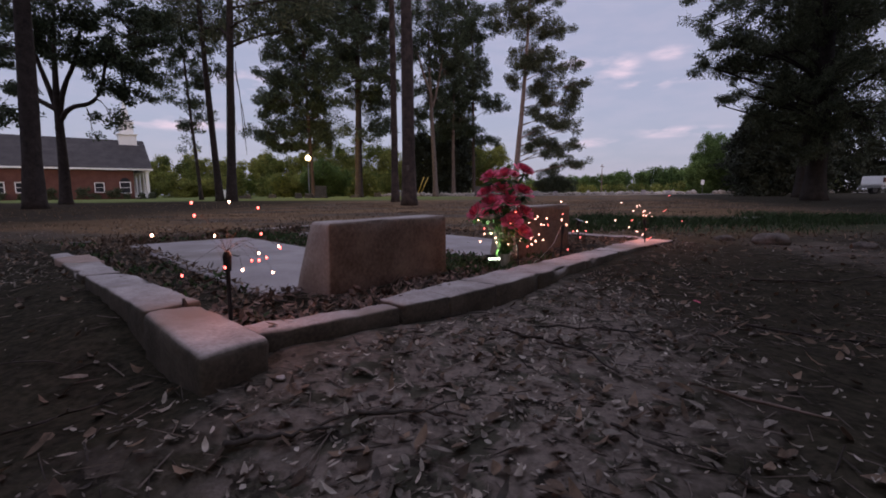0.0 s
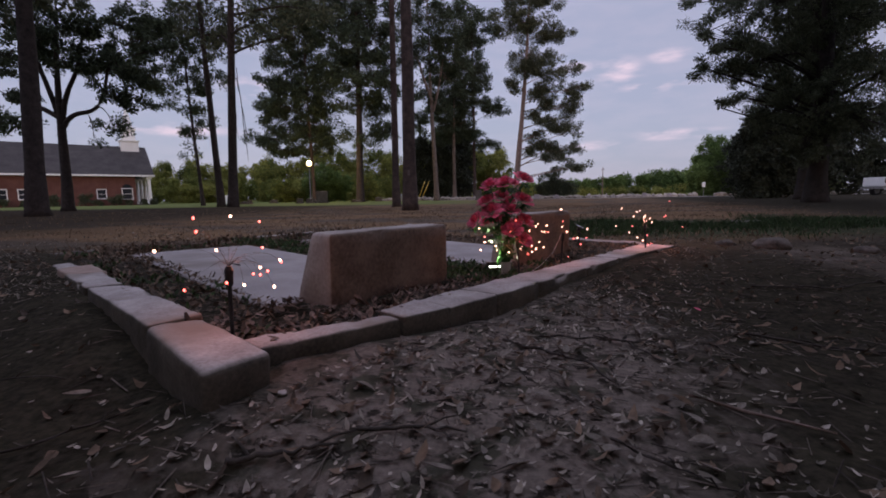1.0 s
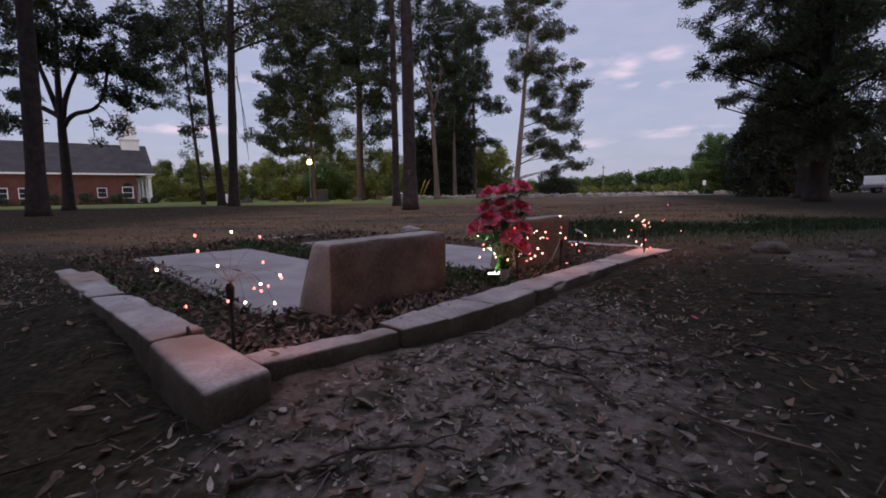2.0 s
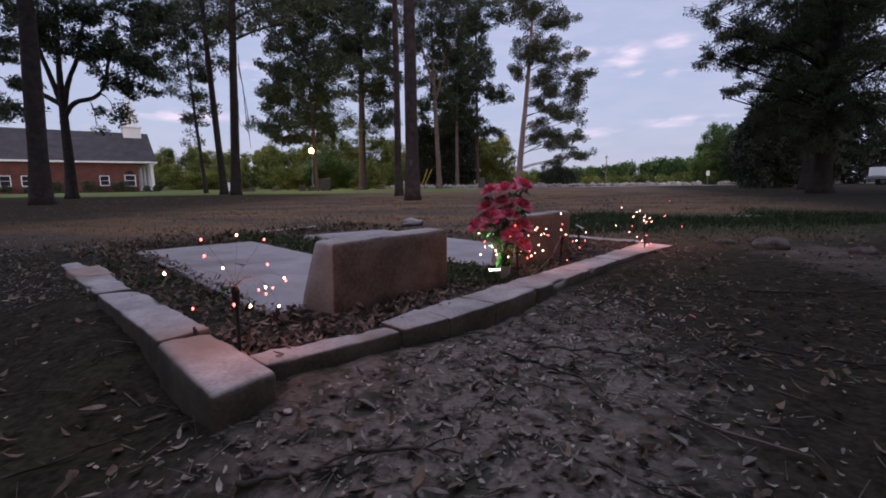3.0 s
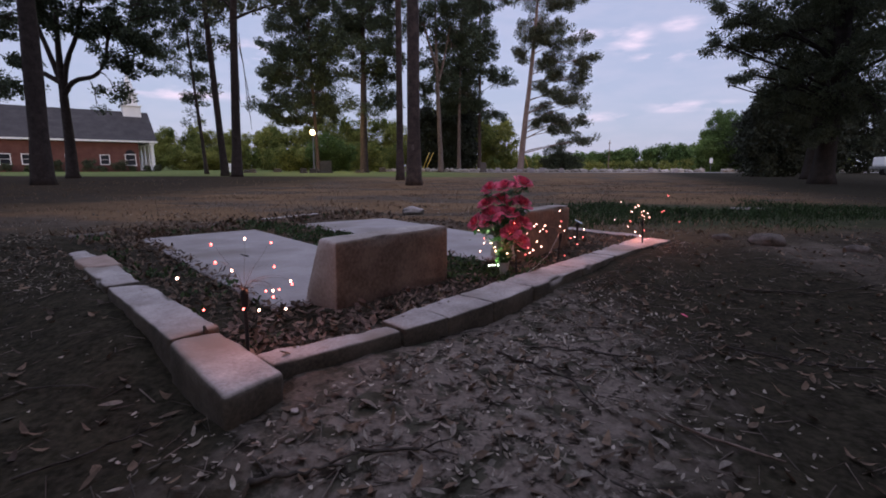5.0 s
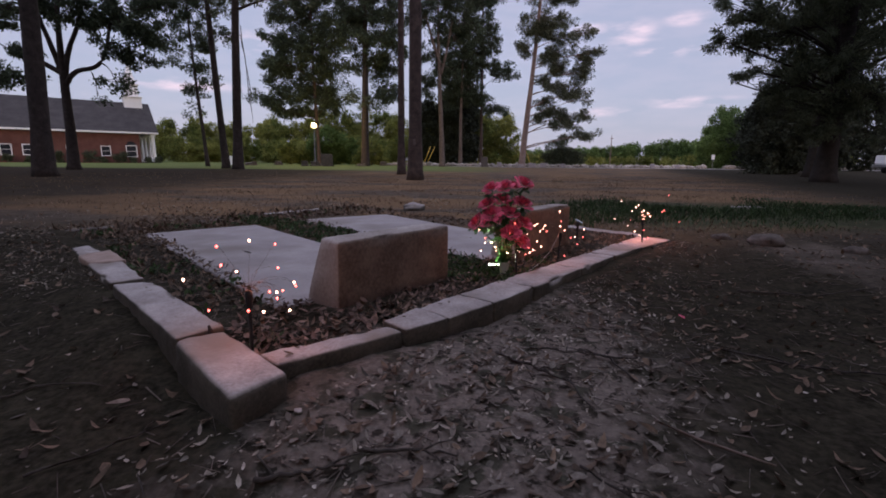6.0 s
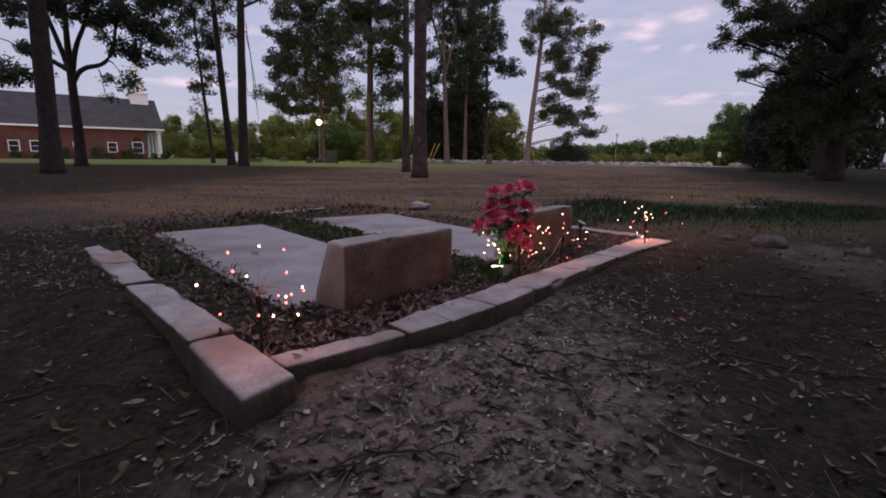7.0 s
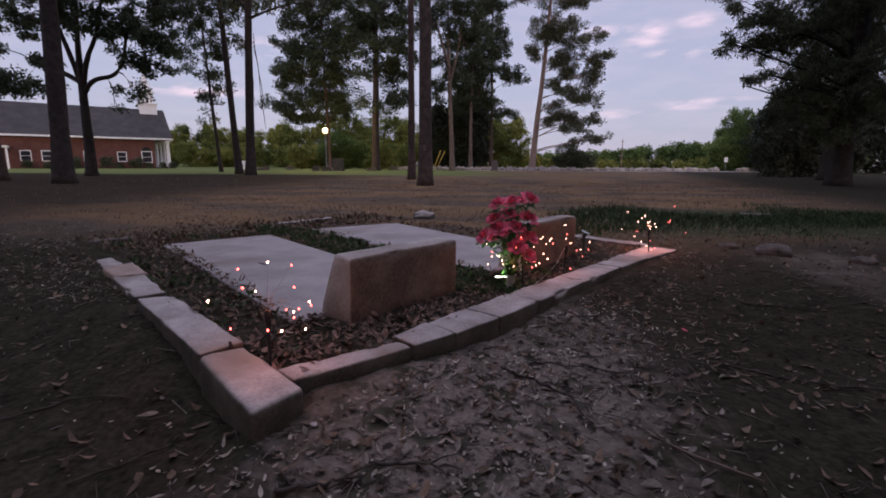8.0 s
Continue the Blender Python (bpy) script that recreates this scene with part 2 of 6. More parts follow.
def ground_material():
    m = bpy.data.materials.new("ground_soil_and_grass")
    m.use_nodes = True
    nd, ln = m.node_tree.nodes, m.node_tree.links
    b = nd["Principled BSDF"]
    b.inputs["Roughness"].default_value = 0.95
    b.inputs["Specular IOR Level"].default_value = 0.02
    co = nd.new("ShaderNodeTexCoord")

    def tex(scale, detail=6):
        n = nd.new("ShaderNodeTexNoise")
        n.inputs["Scale"].default_value, n.inputs["Detail"].default_value, n.inputs["Roughness"].default_value = scale, detail, 0.62
        ln.new(co.outputs["Object"], n.inputs["Vector"])
        return n.outputs["Fac"]

    def ramp(fac, stops):
        r = nd.new("ShaderNodeValToRGB")
        el = r.color_ramp.elements
        while len(el) < len(stops):
            el.new(0.5)
        for e, (p, c) in zip(el, stops):
            e.position, e.color = p, (*c, 1)
        ln.new(fac, r.inputs["Fac"])
        return r.outputs["Color"]

    def mix(fac, a, c):
        x = nd.new("ShaderNodeMix")
        x.data_type = "RGBA"
        ln.new(fac, x.inputs[0])
        ln.new(a, x.inputs[6])
        ln.new(c, x.inputs[7])
        return x.outputs[2]

    def maths(op, a, c):
        x = nd.new("ShaderNodeMath")
        x.operation = op
        x.use_clamp = op == "MULTIPLY_ADD"
        for i, v in enumerate((a, c)):
            if isinstance(v, (int, float)):
                x.inputs[i].default_value = v
            else:
                ln.new(v, x.inputs[i])
        return x.outputs[0]

    def step(v, a, c):
        x = nd.new("ShaderNodeMapRange")
        x.interpolation_type = "SMOOTHSTEP"
        x.inputs["From Min"].default_value, x.inputs["From Max"].default_value = a, c
        ln.new(v, x.inputs["Value"])
        return x.outputs["Result"]

    sep = nd.new("ShaderNodeSeparateXYZ")
    ln.new(co.outputs["Object"], sep.inputs[0])
    px, py = sep.outputs["X"], sep.outputs["Y"]
    sand = ramp(tex(2.3), [(0.32, (0.105, 0.084, 0.068)), (0.5, (0.20, 0.162, 0.136)), (0.64, (0.34, 0.280, 0.238))])
    grit = ramp(tex(55), [(0.35, (0.05, 0.04, 0.034)), (0.65, (0.25, 0.203, 0.178))])
    half = nd.new("ShaderNodeValue")
    half.outputs[0].default_value = 0.45
    near = mix(half.outputs[0], sand, grit)
    moss = ramp(tex(30), [(0.3, (0.028, 0.028, 0.020)), (0.7, (0.085, 0.078, 0.058))])
    near = mix(step(tex(7.5), 0.50, 0.59), near, moss)
    crumbs = ramp(tex(60), [(0.3, (0.014, 0.012, 0.010)), (0.7, (0.050, 0.041, 0.034))])
    near = mix(step(tex(17), 0.545, 0.615), near, crumbs)
    # dark soil round the sandy middle, dimming at the sides put into its colour
    dim_soil = ramp(tex(9), [(0.35, (0.012, 0.011, 0.008)), (0.65, (0.050, 0.044, 0.029))])
    dim_soil = mix(half.outputs[0], dim_soil, ramp(tex(42), [(0.38, (0.012, 0.011, 0.008)), (0.64, (0.068, 0.055, 0.041))]))
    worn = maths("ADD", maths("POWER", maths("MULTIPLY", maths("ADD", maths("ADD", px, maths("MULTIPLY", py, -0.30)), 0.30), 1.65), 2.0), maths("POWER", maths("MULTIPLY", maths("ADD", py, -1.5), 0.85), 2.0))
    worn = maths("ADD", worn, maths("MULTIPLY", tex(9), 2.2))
    near = mix(step(maths("ADD", worn, maths("MULTIPLY", tex(2.4), 2.6)), 2.3, 4.0), near, dim_soil)
    straw = ramp(tex(0.8), [(0.3, (0.12, 0.073, 0.042)), (0.55, (0.225, 0.136, 0.076)), (0.72, (0.32, 0.198, 0.108))])
    straw = mix(half.outputs[0], straw, ramp(tex(14), [(0.35, (0.065, 0.045, 0.030)), (0.65, (0.19, 0.125, 0.076))]))
    stretch = nd.new("ShaderNodeMapping")
    stretch.inputs["Scale"].default_value = (0.22, 0.50, 1)
    ln.new(co.outputs["Object"], stretch.inputs["Vector"])
    bands = nd.new("ShaderNodeTexNoise")
    bands.inputs["Scale"].default_value, bands.inputs["Detail"].default_value = 1.4, 4
    ln.new(stretch.outputs["Vector"], bands.inputs["Vector"])
    straw = mix(step(bands.outputs["Fac"], 0.46, 0.58), straw, ramp(tex(5), [(0.3, (0.055, 0.044, 0.036)), (0.7, (0.145, 0.110, 0.084))]))
    # field darkened at left below the trees, the dimming put into its colour
    left_dim = ramp(tex(4), [(0.3, (0.016, 0.013, 0.009)), (0.7, (0.050, 0.039, 0.028))])
    straw = mix(maths("MULTIPLY", step(maths("ADD", px, maths("MULTIPLY", tex(0.5, 3), 4.0)), -2.0, -6.5), 0.88), straw, left_dim)
    lawn = ramp(tex(0.5), [(0.3, (0.095, 0.120, 0.040)), (0.7, (0.17, 0.195, 0.070))])
    road = ramp(tex(1.1), [(0.3, (0.25, 0.22, 0.2)), (0.7, (0.40, 0.37, 0.35))])
    wob = maths("MULTIPLY", tex(0.35, 3), 3.0)
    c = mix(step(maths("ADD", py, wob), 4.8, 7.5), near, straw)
    green = ramp(tex(6), [(0.3, (0.034, 0.038, 0.022)), (0.7, (0.080, 0.084, 0.046))])
    strip = maths("MULTIPLY", step(maths("ADD", py, maths("MULTIPLY", wob, 0.35)), 5.3, 6.3), step(maths("ADD", py, maths("MULTIPLY", wob, 0.35)), 9.6, 8.2))
    c = mix(maths("MULTIPLY", strip, step(px, 1.2, 2.4)), c, green)
    # ground below the cedars takes the dark soil, their shade put into the colour
    c = mix(step(maths("ADD", maths("ADD", px, maths("MULTIPLY", py, -0.32)), maths("MULTIPLY", wob, 0.8)), 2.6, 7.2), c, dim_soil)
    bald = maths("ADD", maths("POWER", maths("MULTIPLY", maths("ADD", px, -2.9), 1.7), 2.0), maths("POWER", maths("MULTIPLY", maths("ADD", py, -3.75), 1.0), 2.0))
    c = mix(maths("MULTIPLY", step(maths("ADD", bald, maths("MULTIPLY", tex(4), 2.2)), 2.3, 0.9), 0.38), c, sand)
    c = mix(maths("MULTIPLY", step(maths("ADD", py, wob), 29, 33), step(px, 6, -4)), c, lawn)
    on_road = maths("MULTIPLY", step(maths("ADD", py, maths("MULTIPLY", px, -0.02)), 52, 54), step(maths("ADD", py, maths("MULTIPLY", px, -0.02)), 62, 60))
    c = mix(maths("MULTIPLY", on_road, step(px, -4, 2)), c, road)
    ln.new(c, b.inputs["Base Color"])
    bp = nd.new("ShaderNodeBump")
    bp.inputs["Strength"].default_value, bp.inputs["Distance"].default_value = 0.7, 0.015
    ln.new(tex(28, 8), bp.inputs["Height"])
    ln.new(bp.outputs["Normal"], b.inputs["Normal"])
    return m


M_GROUND = ground_material()


# ---- building helpers ----
def mesh_of(name, verts, faces, material, smooth=False):
    me = bpy.data.meshes.new(name)
    me.from_pydata(verts, [], faces)
    if smooth:
        me.polygons.foreach_set("use_smooth", [True] * len(me.polygons))
    me.materials.append(material)
    return me


def part(name, bm, material, parent, label="", at=None, smooth=False):
    """Links a bmesh (or a ready mesh) as one mesh object under a thing or a part."""
    if isinstance(bm, bmesh.types.BMesh):
        me = bpy.data.meshes.new(name)
        bm.to_mesh(me)
        bm.free()
        if smooth:
            me.polygons.foreach_set("use_smooth", [True] * len(me.polygons))
        me.materials.append(material)
    else:
        me = bm
    ob = new(name, me)
    if parent is not None:
        ob.parent = parent
    if at is not None:
        ob.matrix_basis = at
    return tagged(ob, label)


def root(name, at, label, category, group="", kind=""):
    ob = new(name)
    ob.empty_display_size = 0.1
    ob.matrix_basis = at
    return tagged(ob, label, category, group, kind)


def box(bm, x0, x1, y0, y1, z0, z1, bevel=0.0):
    r = bmesh.ops.create_cube(bm, size=1)
    bmesh.ops.transform(bm, verts=r["verts"], matrix=Matrix.Translation(((x0 + x1) / 2, (y0 + y1) / 2, (z0 + z1) / 2)) @ Matrix.Diagonal((x1 - x0, y1 - y0, z1 - z0, 1)))
    if bevel:
        ed = {e for v in r["verts"] for e in v.link_edges}
        bmesh.ops.bevel(bm, geom=list(ed), offset=bevel, segments=2, affect="EDGES", profile=0.6)
    return bm


def boxed(x0, x1, y0, y1, z0, z1, bevel=0.0):
    return box(bmesh.new(), x0, x1, y0, y1, z0, z1, bevel)


def cyl(bm, r0, r1, z0, z1, seg=12, at=None):
    m = (at or Matrix()) @ Matrix.Translation((0, 0, (z0 + z1) / 2))
    bmesh.ops.create_cone(bm, cap_ends=True, segments=seg, radius1=r0, radius2=r1, depth=z1 - z0, matrix=m)
    return bm


def tube_data(points, radii, seg=8, wob=0.0, rng=None):
    """Verts and faces of a tapered tube along points."""
    vs, fs = [], []
    pts = [Vector(p) for p in points]
    for i, p in enumerate(pts):
        d = (pts[min(i + 1, len(pts) - 1)] - pts[max(i - 1, 0)]).normalized()
        a = d.orthogonal().normalized() if abs(d.z) < 0.9 else Vector((1, 0, 0))
        a = (a - d * a.dot(d)).normalized()
        c = d.cross(a)
        for k in range(seg):
            t = 2 * math.pi * k / seg
            r = radii[i] * (1 + (rng.uniform(-wob, wob) if wob else 0))
            vs.append(p + a * math.cos(t) * r + c * math.sin(t) * r)
    for i in range(len(pts) - 1):
        for k in range(seg):
            q = (k + 1) % seg
            fs.append((i * seg + k, i * seg + q, (i + 1) * seg + q, (i + 1) * seg + k))
    fs.append(tuple(range(seg))[::-1])
    fs.append(tuple((len(pts) - 1) * seg + k for k in range(seg)))
    return vs, fs


def tubes(name, lines, material, seg=6, wob=0.0, rng=None):
    vs, fs = [], []
    for pts, rad in lines:
        v, f = tube_data(pts, rad, seg, wob, rng)
        o = len(vs)
        vs += v
        fs += [tuple(i + o for i in q) for q in f]
    return mesh_of(name, vs, fs, material, True)


def worn_prism(quad, z0, z1, bevel, rough, seed, cut=0.05, slope=(0, 0)):
    """A cast block over a four-cornered plan, with rounded, chipped, uneven faces. slope: rise of the top per metre along x and y."""
    bm = bmesh.new()
    cx, cy = sum(p[0] for p in quad) / 4, sum(p[1] for p in quad) / 4
    lo = [bm.verts.new((x, y, z0)) for x, y in quad]
    hi = [bm.verts.new((x, y, z1 + slope[0] * (x - cx) + slope[1] * (y - cy))) for x, y in quad]
    bm.faces.new(lo[::-1])
    bm.faces.new(hi)
    for i in range(4):
        j = (i + 1) % 4
        bm.faces.new((lo[i], lo[j], hi[j], hi[i]))
    bmesh.ops.bevel(bm, geom=bm.edges[:], offset=bevel, segments=2, affect="EDGES", profile=0.5)
    for _ in range(5):
        long = [e for e in bm.edges if e.calc_length() > cut * 1.6]
        if not long:
            break
        bmesh.ops.subdivide_edges(bm, edges=long, cuts=1, use_grid_fill=True)
    bmesh.ops.triangulate(bm, faces=[f for f in bm.faces if len(f.verts) > 4])
    bm.normal_update()
    s = Vector((seed * 3.7, seed * 1.3, seed * 2.1))
    for v in bm.verts:
        n = noise.noise(v.co * 9 + s) * 0.6 + noise.noise(v.co * 28 + s) * 0.4
        chip = max(0.0, noise.noise(v.co * 6 - s) - 0.28) * (2.2 if len(v.link_faces) and min(f.normal.dot(v.normal) for f in v.link_faces) < 0.93 else 0.15)
        v.co += v.normal * (n * rough - chip * rough * 3)
    return bm


def sprays(name, centres, radii, count, length, width, material, seed, flat=1.0, droop=0.0, outward=0.0):
    """Clumps of small leaf blades (diamonds) scattered about the centres."""
    g = np.random.default_rng(seed)
    c = np.repeat(np.asarray(centres, float), count, axis=0)
    r = np.repeat(np.asarray(radii, float), count)[:, None]
    n = len(c)
    d = g.normal(size=(n, 3))
    d /= np.linalg.norm(d, axis=1)[:, None]
    off = d * r * (g.random((n, 1)) ** 0.5)
    off[:, 2] *= flat
    p = c + off
    a = g.normal(size=(n, 3)) + outward * d
    a[:, 2] -= droop
    a /= np.linalg.norm(a, axis=1)[:, None]
    b = np.cross(a, g.normal(size=(n, 3)))
    b /= np.linalg.norm(b, axis=1)[:, None]
    ln = length * g.uniform(0.6, 1.4, (n, 1))
    wd = width * g.uniform(0.6, 1.4, (n, 1))
    v = np.stack([p, p + a * ln * 0.5 + b * wd * 0.5, p + a * ln, p + a * ln * 0.5 - b * wd * 0.5], axis=1).reshape(-1, 3)
    me = bpy.data.meshes.new(name)
    me.vertices.add(len(v))
    me.vertices.foreach_set("co", v.astype(np.float32).ravel())
    me.loops.add(4 * n)
    me.loops.foreach_set("vertex_index", np.arange(4 * n, dtype=np.int32))
    me.polygons.add(n)
    me.polygons.foreach_set("loop_start", np.arange(0, 4 * n, 4, dtype=np.int32))
    me.update(calc_edges=True)
    me.materials.append(material)
    return me

# ---- ground ----
PLOT = pose(-0.559, 1.154, 0, 0, 0, 52.3)  # the grave plot's own axes: x along the front kerb, y along the side kerb
PLOT_INV = PLOT.inverted()


def smooth(a, b, x):
    t = min(1.0, max(0.0, (x - a) / (b - a)))
    return t * t * (3 - 2 * t)


def height(x, y):
    q = PLOT_INV @ Vector((x, y, 0))
    inside = smooth(0.0, 0.16, q.x - 0.11 * min(q.y, 3)) * smooth(4.1, 3.9, q.x) * smooth(0.02, 0.18, q.y) * smooth(4.2, 4.0, q.y)
    d = math.hypot(x - 0.5, y - 2)
    out = -0.035 + 0.025 * smooth(2.4, 3.6, y) - 0.10 * math.exp(-((x - 1.75) ** 2 + (y - 2.2) ** 2) / 0.55)
    out = out * smooth(9, 4, d) + 0.02 * smooth(3.5, 8, d)
    out += 0.036 * math.exp(-((x + 0.28) ** 2 + (y - 1.40) ** 2) / 0.22) + 0.030 * math.exp(-((x + 0.57) ** 2 + (y - 1.12) ** 2) / 0.05)
    side = q.x - 0.11 * min(max(q.y, 0.0), 3)
    out += 0.022 * smooth(-0.30, -0.02, q.y) * smooth(0.1, 0.4, q.x) * smooth(4.2, 3.9, q.x) * smooth(0.3, 0.1, q.y)
    out += 0.088 * smooth(-0.45, -0.02, side) * smooth(0.15, 0.9, q.y) * smooth(4.6, 4.2, q.y) * smooth(0.3, 0.1, side)
    z = out * (1 - inside) + 0.016 * inside
    near = smooth(14, 5, d)
    z += near * (0.018 * noise.noise((x * 1.6, y * 1.6, 3.1)) + 0.010 * noise.noise((x * 5.5, y * 5.5, 7.7)) + 0.005 * noise.noise((x * 16, y * 16, 1.7)))
    z += smooth(8, 30, d) * 0.05 * noise.noise((x * 0.12, y * 0.12, 0.3))
    return z


def ground():
    n = 250
    t = np.linspace(-1, 1, n)
    s = 1.1 * np.sinh(7.0 * t)
    xs, ys = s + 0.4, s + 2.0
    vs = [(x, y, height(x, y)) for y in ys for x in xs]
    fs = [(j * n + i, j * n + i + 1, (j + 1) * n + i + 1, (j + 1) * n + i) for j in range(n - 1) for i in range(n - 1)]
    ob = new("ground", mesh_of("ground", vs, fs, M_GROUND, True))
    return tagged(ob, "sandy leaf-strewn soil running into dry brown grass and lawn", "ground", kind="structure")


ground()


def on_plot(u, v, z=0.0):
    return PLOT @ Vector((u, v, z))


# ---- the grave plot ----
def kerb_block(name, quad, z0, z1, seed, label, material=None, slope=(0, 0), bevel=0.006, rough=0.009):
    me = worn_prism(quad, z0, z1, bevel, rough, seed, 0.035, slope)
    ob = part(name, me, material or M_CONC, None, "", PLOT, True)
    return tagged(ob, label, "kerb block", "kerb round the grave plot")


KERBS = (
    (((0.0, -0.022), (0.192, 0.014), (0.206, 0.440), (0.046, 0.432)), -0.15, 0.114, (-0.06, 0.045), "large weathered concrete corner block of the grave kerb"),
    (((0.060, 0.452), (0.216, 0.452), (0.304, 1.362), (0.158, 1.450)), -0.12, 0.116, (0, -0.018), "weathered concrete kerb block beside the corner block"),
    (((0.170, 1.530), (0.316, 1.525), (0.380, 2.050), (0.220, 2.092)), -0.12, 0.095, (0, 0), "short weathered concrete kerb block, slightly sunken"),
    (((0.250, 2.170), (0.420, 2.135), (0.462, 2.575), (0.266, 2.515)), -0.1, 0.084, (0, 0), "small worn kerb block sunk in the soil"),
    (((0.292, 2.610), (0.440, 2.630), (0.440, 3.000), (0.330, 2.945)), -0.1, 0.064, (0, 0), "small worn kerb block sunk in the soil"),
    (((0.222, 0.128), (0.690, 0.052), (0.694, 0.140), (0.228, 0.245)), -0.12, 0.074, (-0.012, 0), "low concrete kerb block along the plot's front"),
    (((0.702, 0.048), (0.925, 0.026), (0.930, 0.210), (0.716, 0.196)), -0.12, 0.074, (-0.02, 0), "cracked concrete kerb block along the plot's front"),
    (((0.931, 0.025), (1.228, 0.012), (1.232, 0.222), (0.936, 0.211)), -0.14, 0.068, (-0.01, 0), "cracked concrete kerb block along the plot's front"),
    (((1.238, 0.014), (1.620, 0.026), (1.620, 0.236), (1.242, 0.222)), -0.16, 0.062, (-0.02, 0), "weathered concrete kerb block along the plot's front"),
    (((1.628, 0.028), (2.250, 0.046), (2.250, 0.252), (1.628, 0.238)), -0.18, 0.052, (-0.012, 0), "long weathered concrete kerb block with chipped edges"),
    (((2.258, 0.046), (2.830, 0.058), (2.830, 0.246), (2.258, 0.252)), -0.18, 0.042, (-0.012, 0), "weathered concrete kerb block along the plot's front"),
    (((2.838, 0.052), (3.330, 0.030), (3.330, 0.246), (2.838, 0.244)), -0.18, 0.038, (0, 0), "weathered concrete kerb block along the plot's front"),
    (((3.338, 0.025), (3.900, -0.045), (3.900, 0.250), (3.338, 0.248)), -0.18, 0.034, (0, 0), "concrete kerb block at the end of the front row"),
    (((3.905, 0.255), (4.060, 0.250), (4.150, 1.000), (4.010, 1.010)), -0.12, 0.036, (0, 0), "weathered concrete kerb block on the plot's far side"),
    (((4.012, 1.020), (4.152, 1.010), (4.230, 1.950), (4.090, 1.960)), -0.12, 0.034, (0, 0), "weathered concrete kerb block on the plot's far side"),
    (((0.560, 4.250), (0.980, 4.240), (0.985, 4.330), (0.565, 4.340)), -0.1, 0.026, (0, 0), "low half-buried kerb block along the plot's back"),
    (((1.650, 3.985), (2.420, 4.040), (2.415, 4.150), (1.655, 4.100)), -0.1, 0.034, (0, 0), "low half-buried kerb block along the plot's back"),
    (((2.435, 4.040), (3.260, 4.095), (3.255, 4.215), (2.430, 4.155)), -0.1, 0.046, (0, 0), "low half-buried kerb block along the plot's back"),
)
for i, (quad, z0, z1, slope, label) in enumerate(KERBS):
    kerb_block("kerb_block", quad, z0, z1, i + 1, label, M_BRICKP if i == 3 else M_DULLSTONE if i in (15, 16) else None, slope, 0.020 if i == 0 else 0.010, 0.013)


def grave_slab(quad, z1, seed, label):
    me = worn_prism(quad, -0.10, z1, 0.008, 0.003, seed, 0.06)
    ob = part("grave_slab", me, M_SLAB, None, "", PLOT, True)
    tagged(ob, label, "grave slab", "grave slabs")


grave_slab(((0.60, 0.76), (1.585, 0.78), (1.945, 3.39), (0.965, 3.55)), 0.03, 31, "long pale grey concrete grave slab behind a headstone")
grave_slab(((2.10, 0.68), (3.05, 0.70), (3.53, 3.17), (2.45, 3.45)), 0.03, 32, "long pale grey concrete grave slab with a leafy margin")


def slant_stone(front, back_top, back_foot, z1, seed, label):
    """A low slant marker. Each argument is a pair of plan points (left, right); the front face is upright, the far face leans."""
    bm = bmesh.new()
    (a, b), (c, d), (e, f) = front, back_top, back_foot
    lo = [bm.verts.new((*p, -0.08)) for p in (a, b, f, e)]
    hi = [bm.verts.new((*p, z1)) for p in (a, b, d, c)]
    bm.faces.new(lo[::-1])
    bm.faces.new(hi)
    for i in range(4):
        j = (i + 1) % 4
        bm.faces.new((lo[i], lo[j], hi[j], hi[i]))
    bmesh.ops.bevel(bm, geom=bm.edges[:], offset=0.015, segments=2, affect="EDGES", profile=0.5)
    for _ in range(6):
        long = [q for q in bm.edges if q.calc_length() > 0.05]
        if not long:
            break
        bmesh.ops.subdivide_edges(bm, edges=long, cuts=1, use_grid_fill=True)
    bmesh.ops.triangulate(bm, faces=[q for q in bm.faces if len(q.verts) > 4])
    bm.normal_update()
    s = Vector((seed, seed * 2.3, 0))
    for v in bm.verts:
        k = noise.noise(v.co * 8 + s) * 0.003 + noise.noise(v.co * 30 + s) * 0.0012
        edge = min(q.normal.dot(v.normal) for q in v.link_faces) < 0.93
        k -= max(0, noise.noise(v.co * 9 - s) - 0.1) * (0.058 if edge else 0.003)
        v.co += v.normal * k
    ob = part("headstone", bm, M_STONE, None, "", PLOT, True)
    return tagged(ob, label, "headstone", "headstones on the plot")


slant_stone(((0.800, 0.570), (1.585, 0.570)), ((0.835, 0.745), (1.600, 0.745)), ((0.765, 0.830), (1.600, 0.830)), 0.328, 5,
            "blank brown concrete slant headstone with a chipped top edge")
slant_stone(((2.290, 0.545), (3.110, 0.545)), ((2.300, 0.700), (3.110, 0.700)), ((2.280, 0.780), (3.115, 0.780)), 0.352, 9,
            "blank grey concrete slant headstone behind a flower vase")


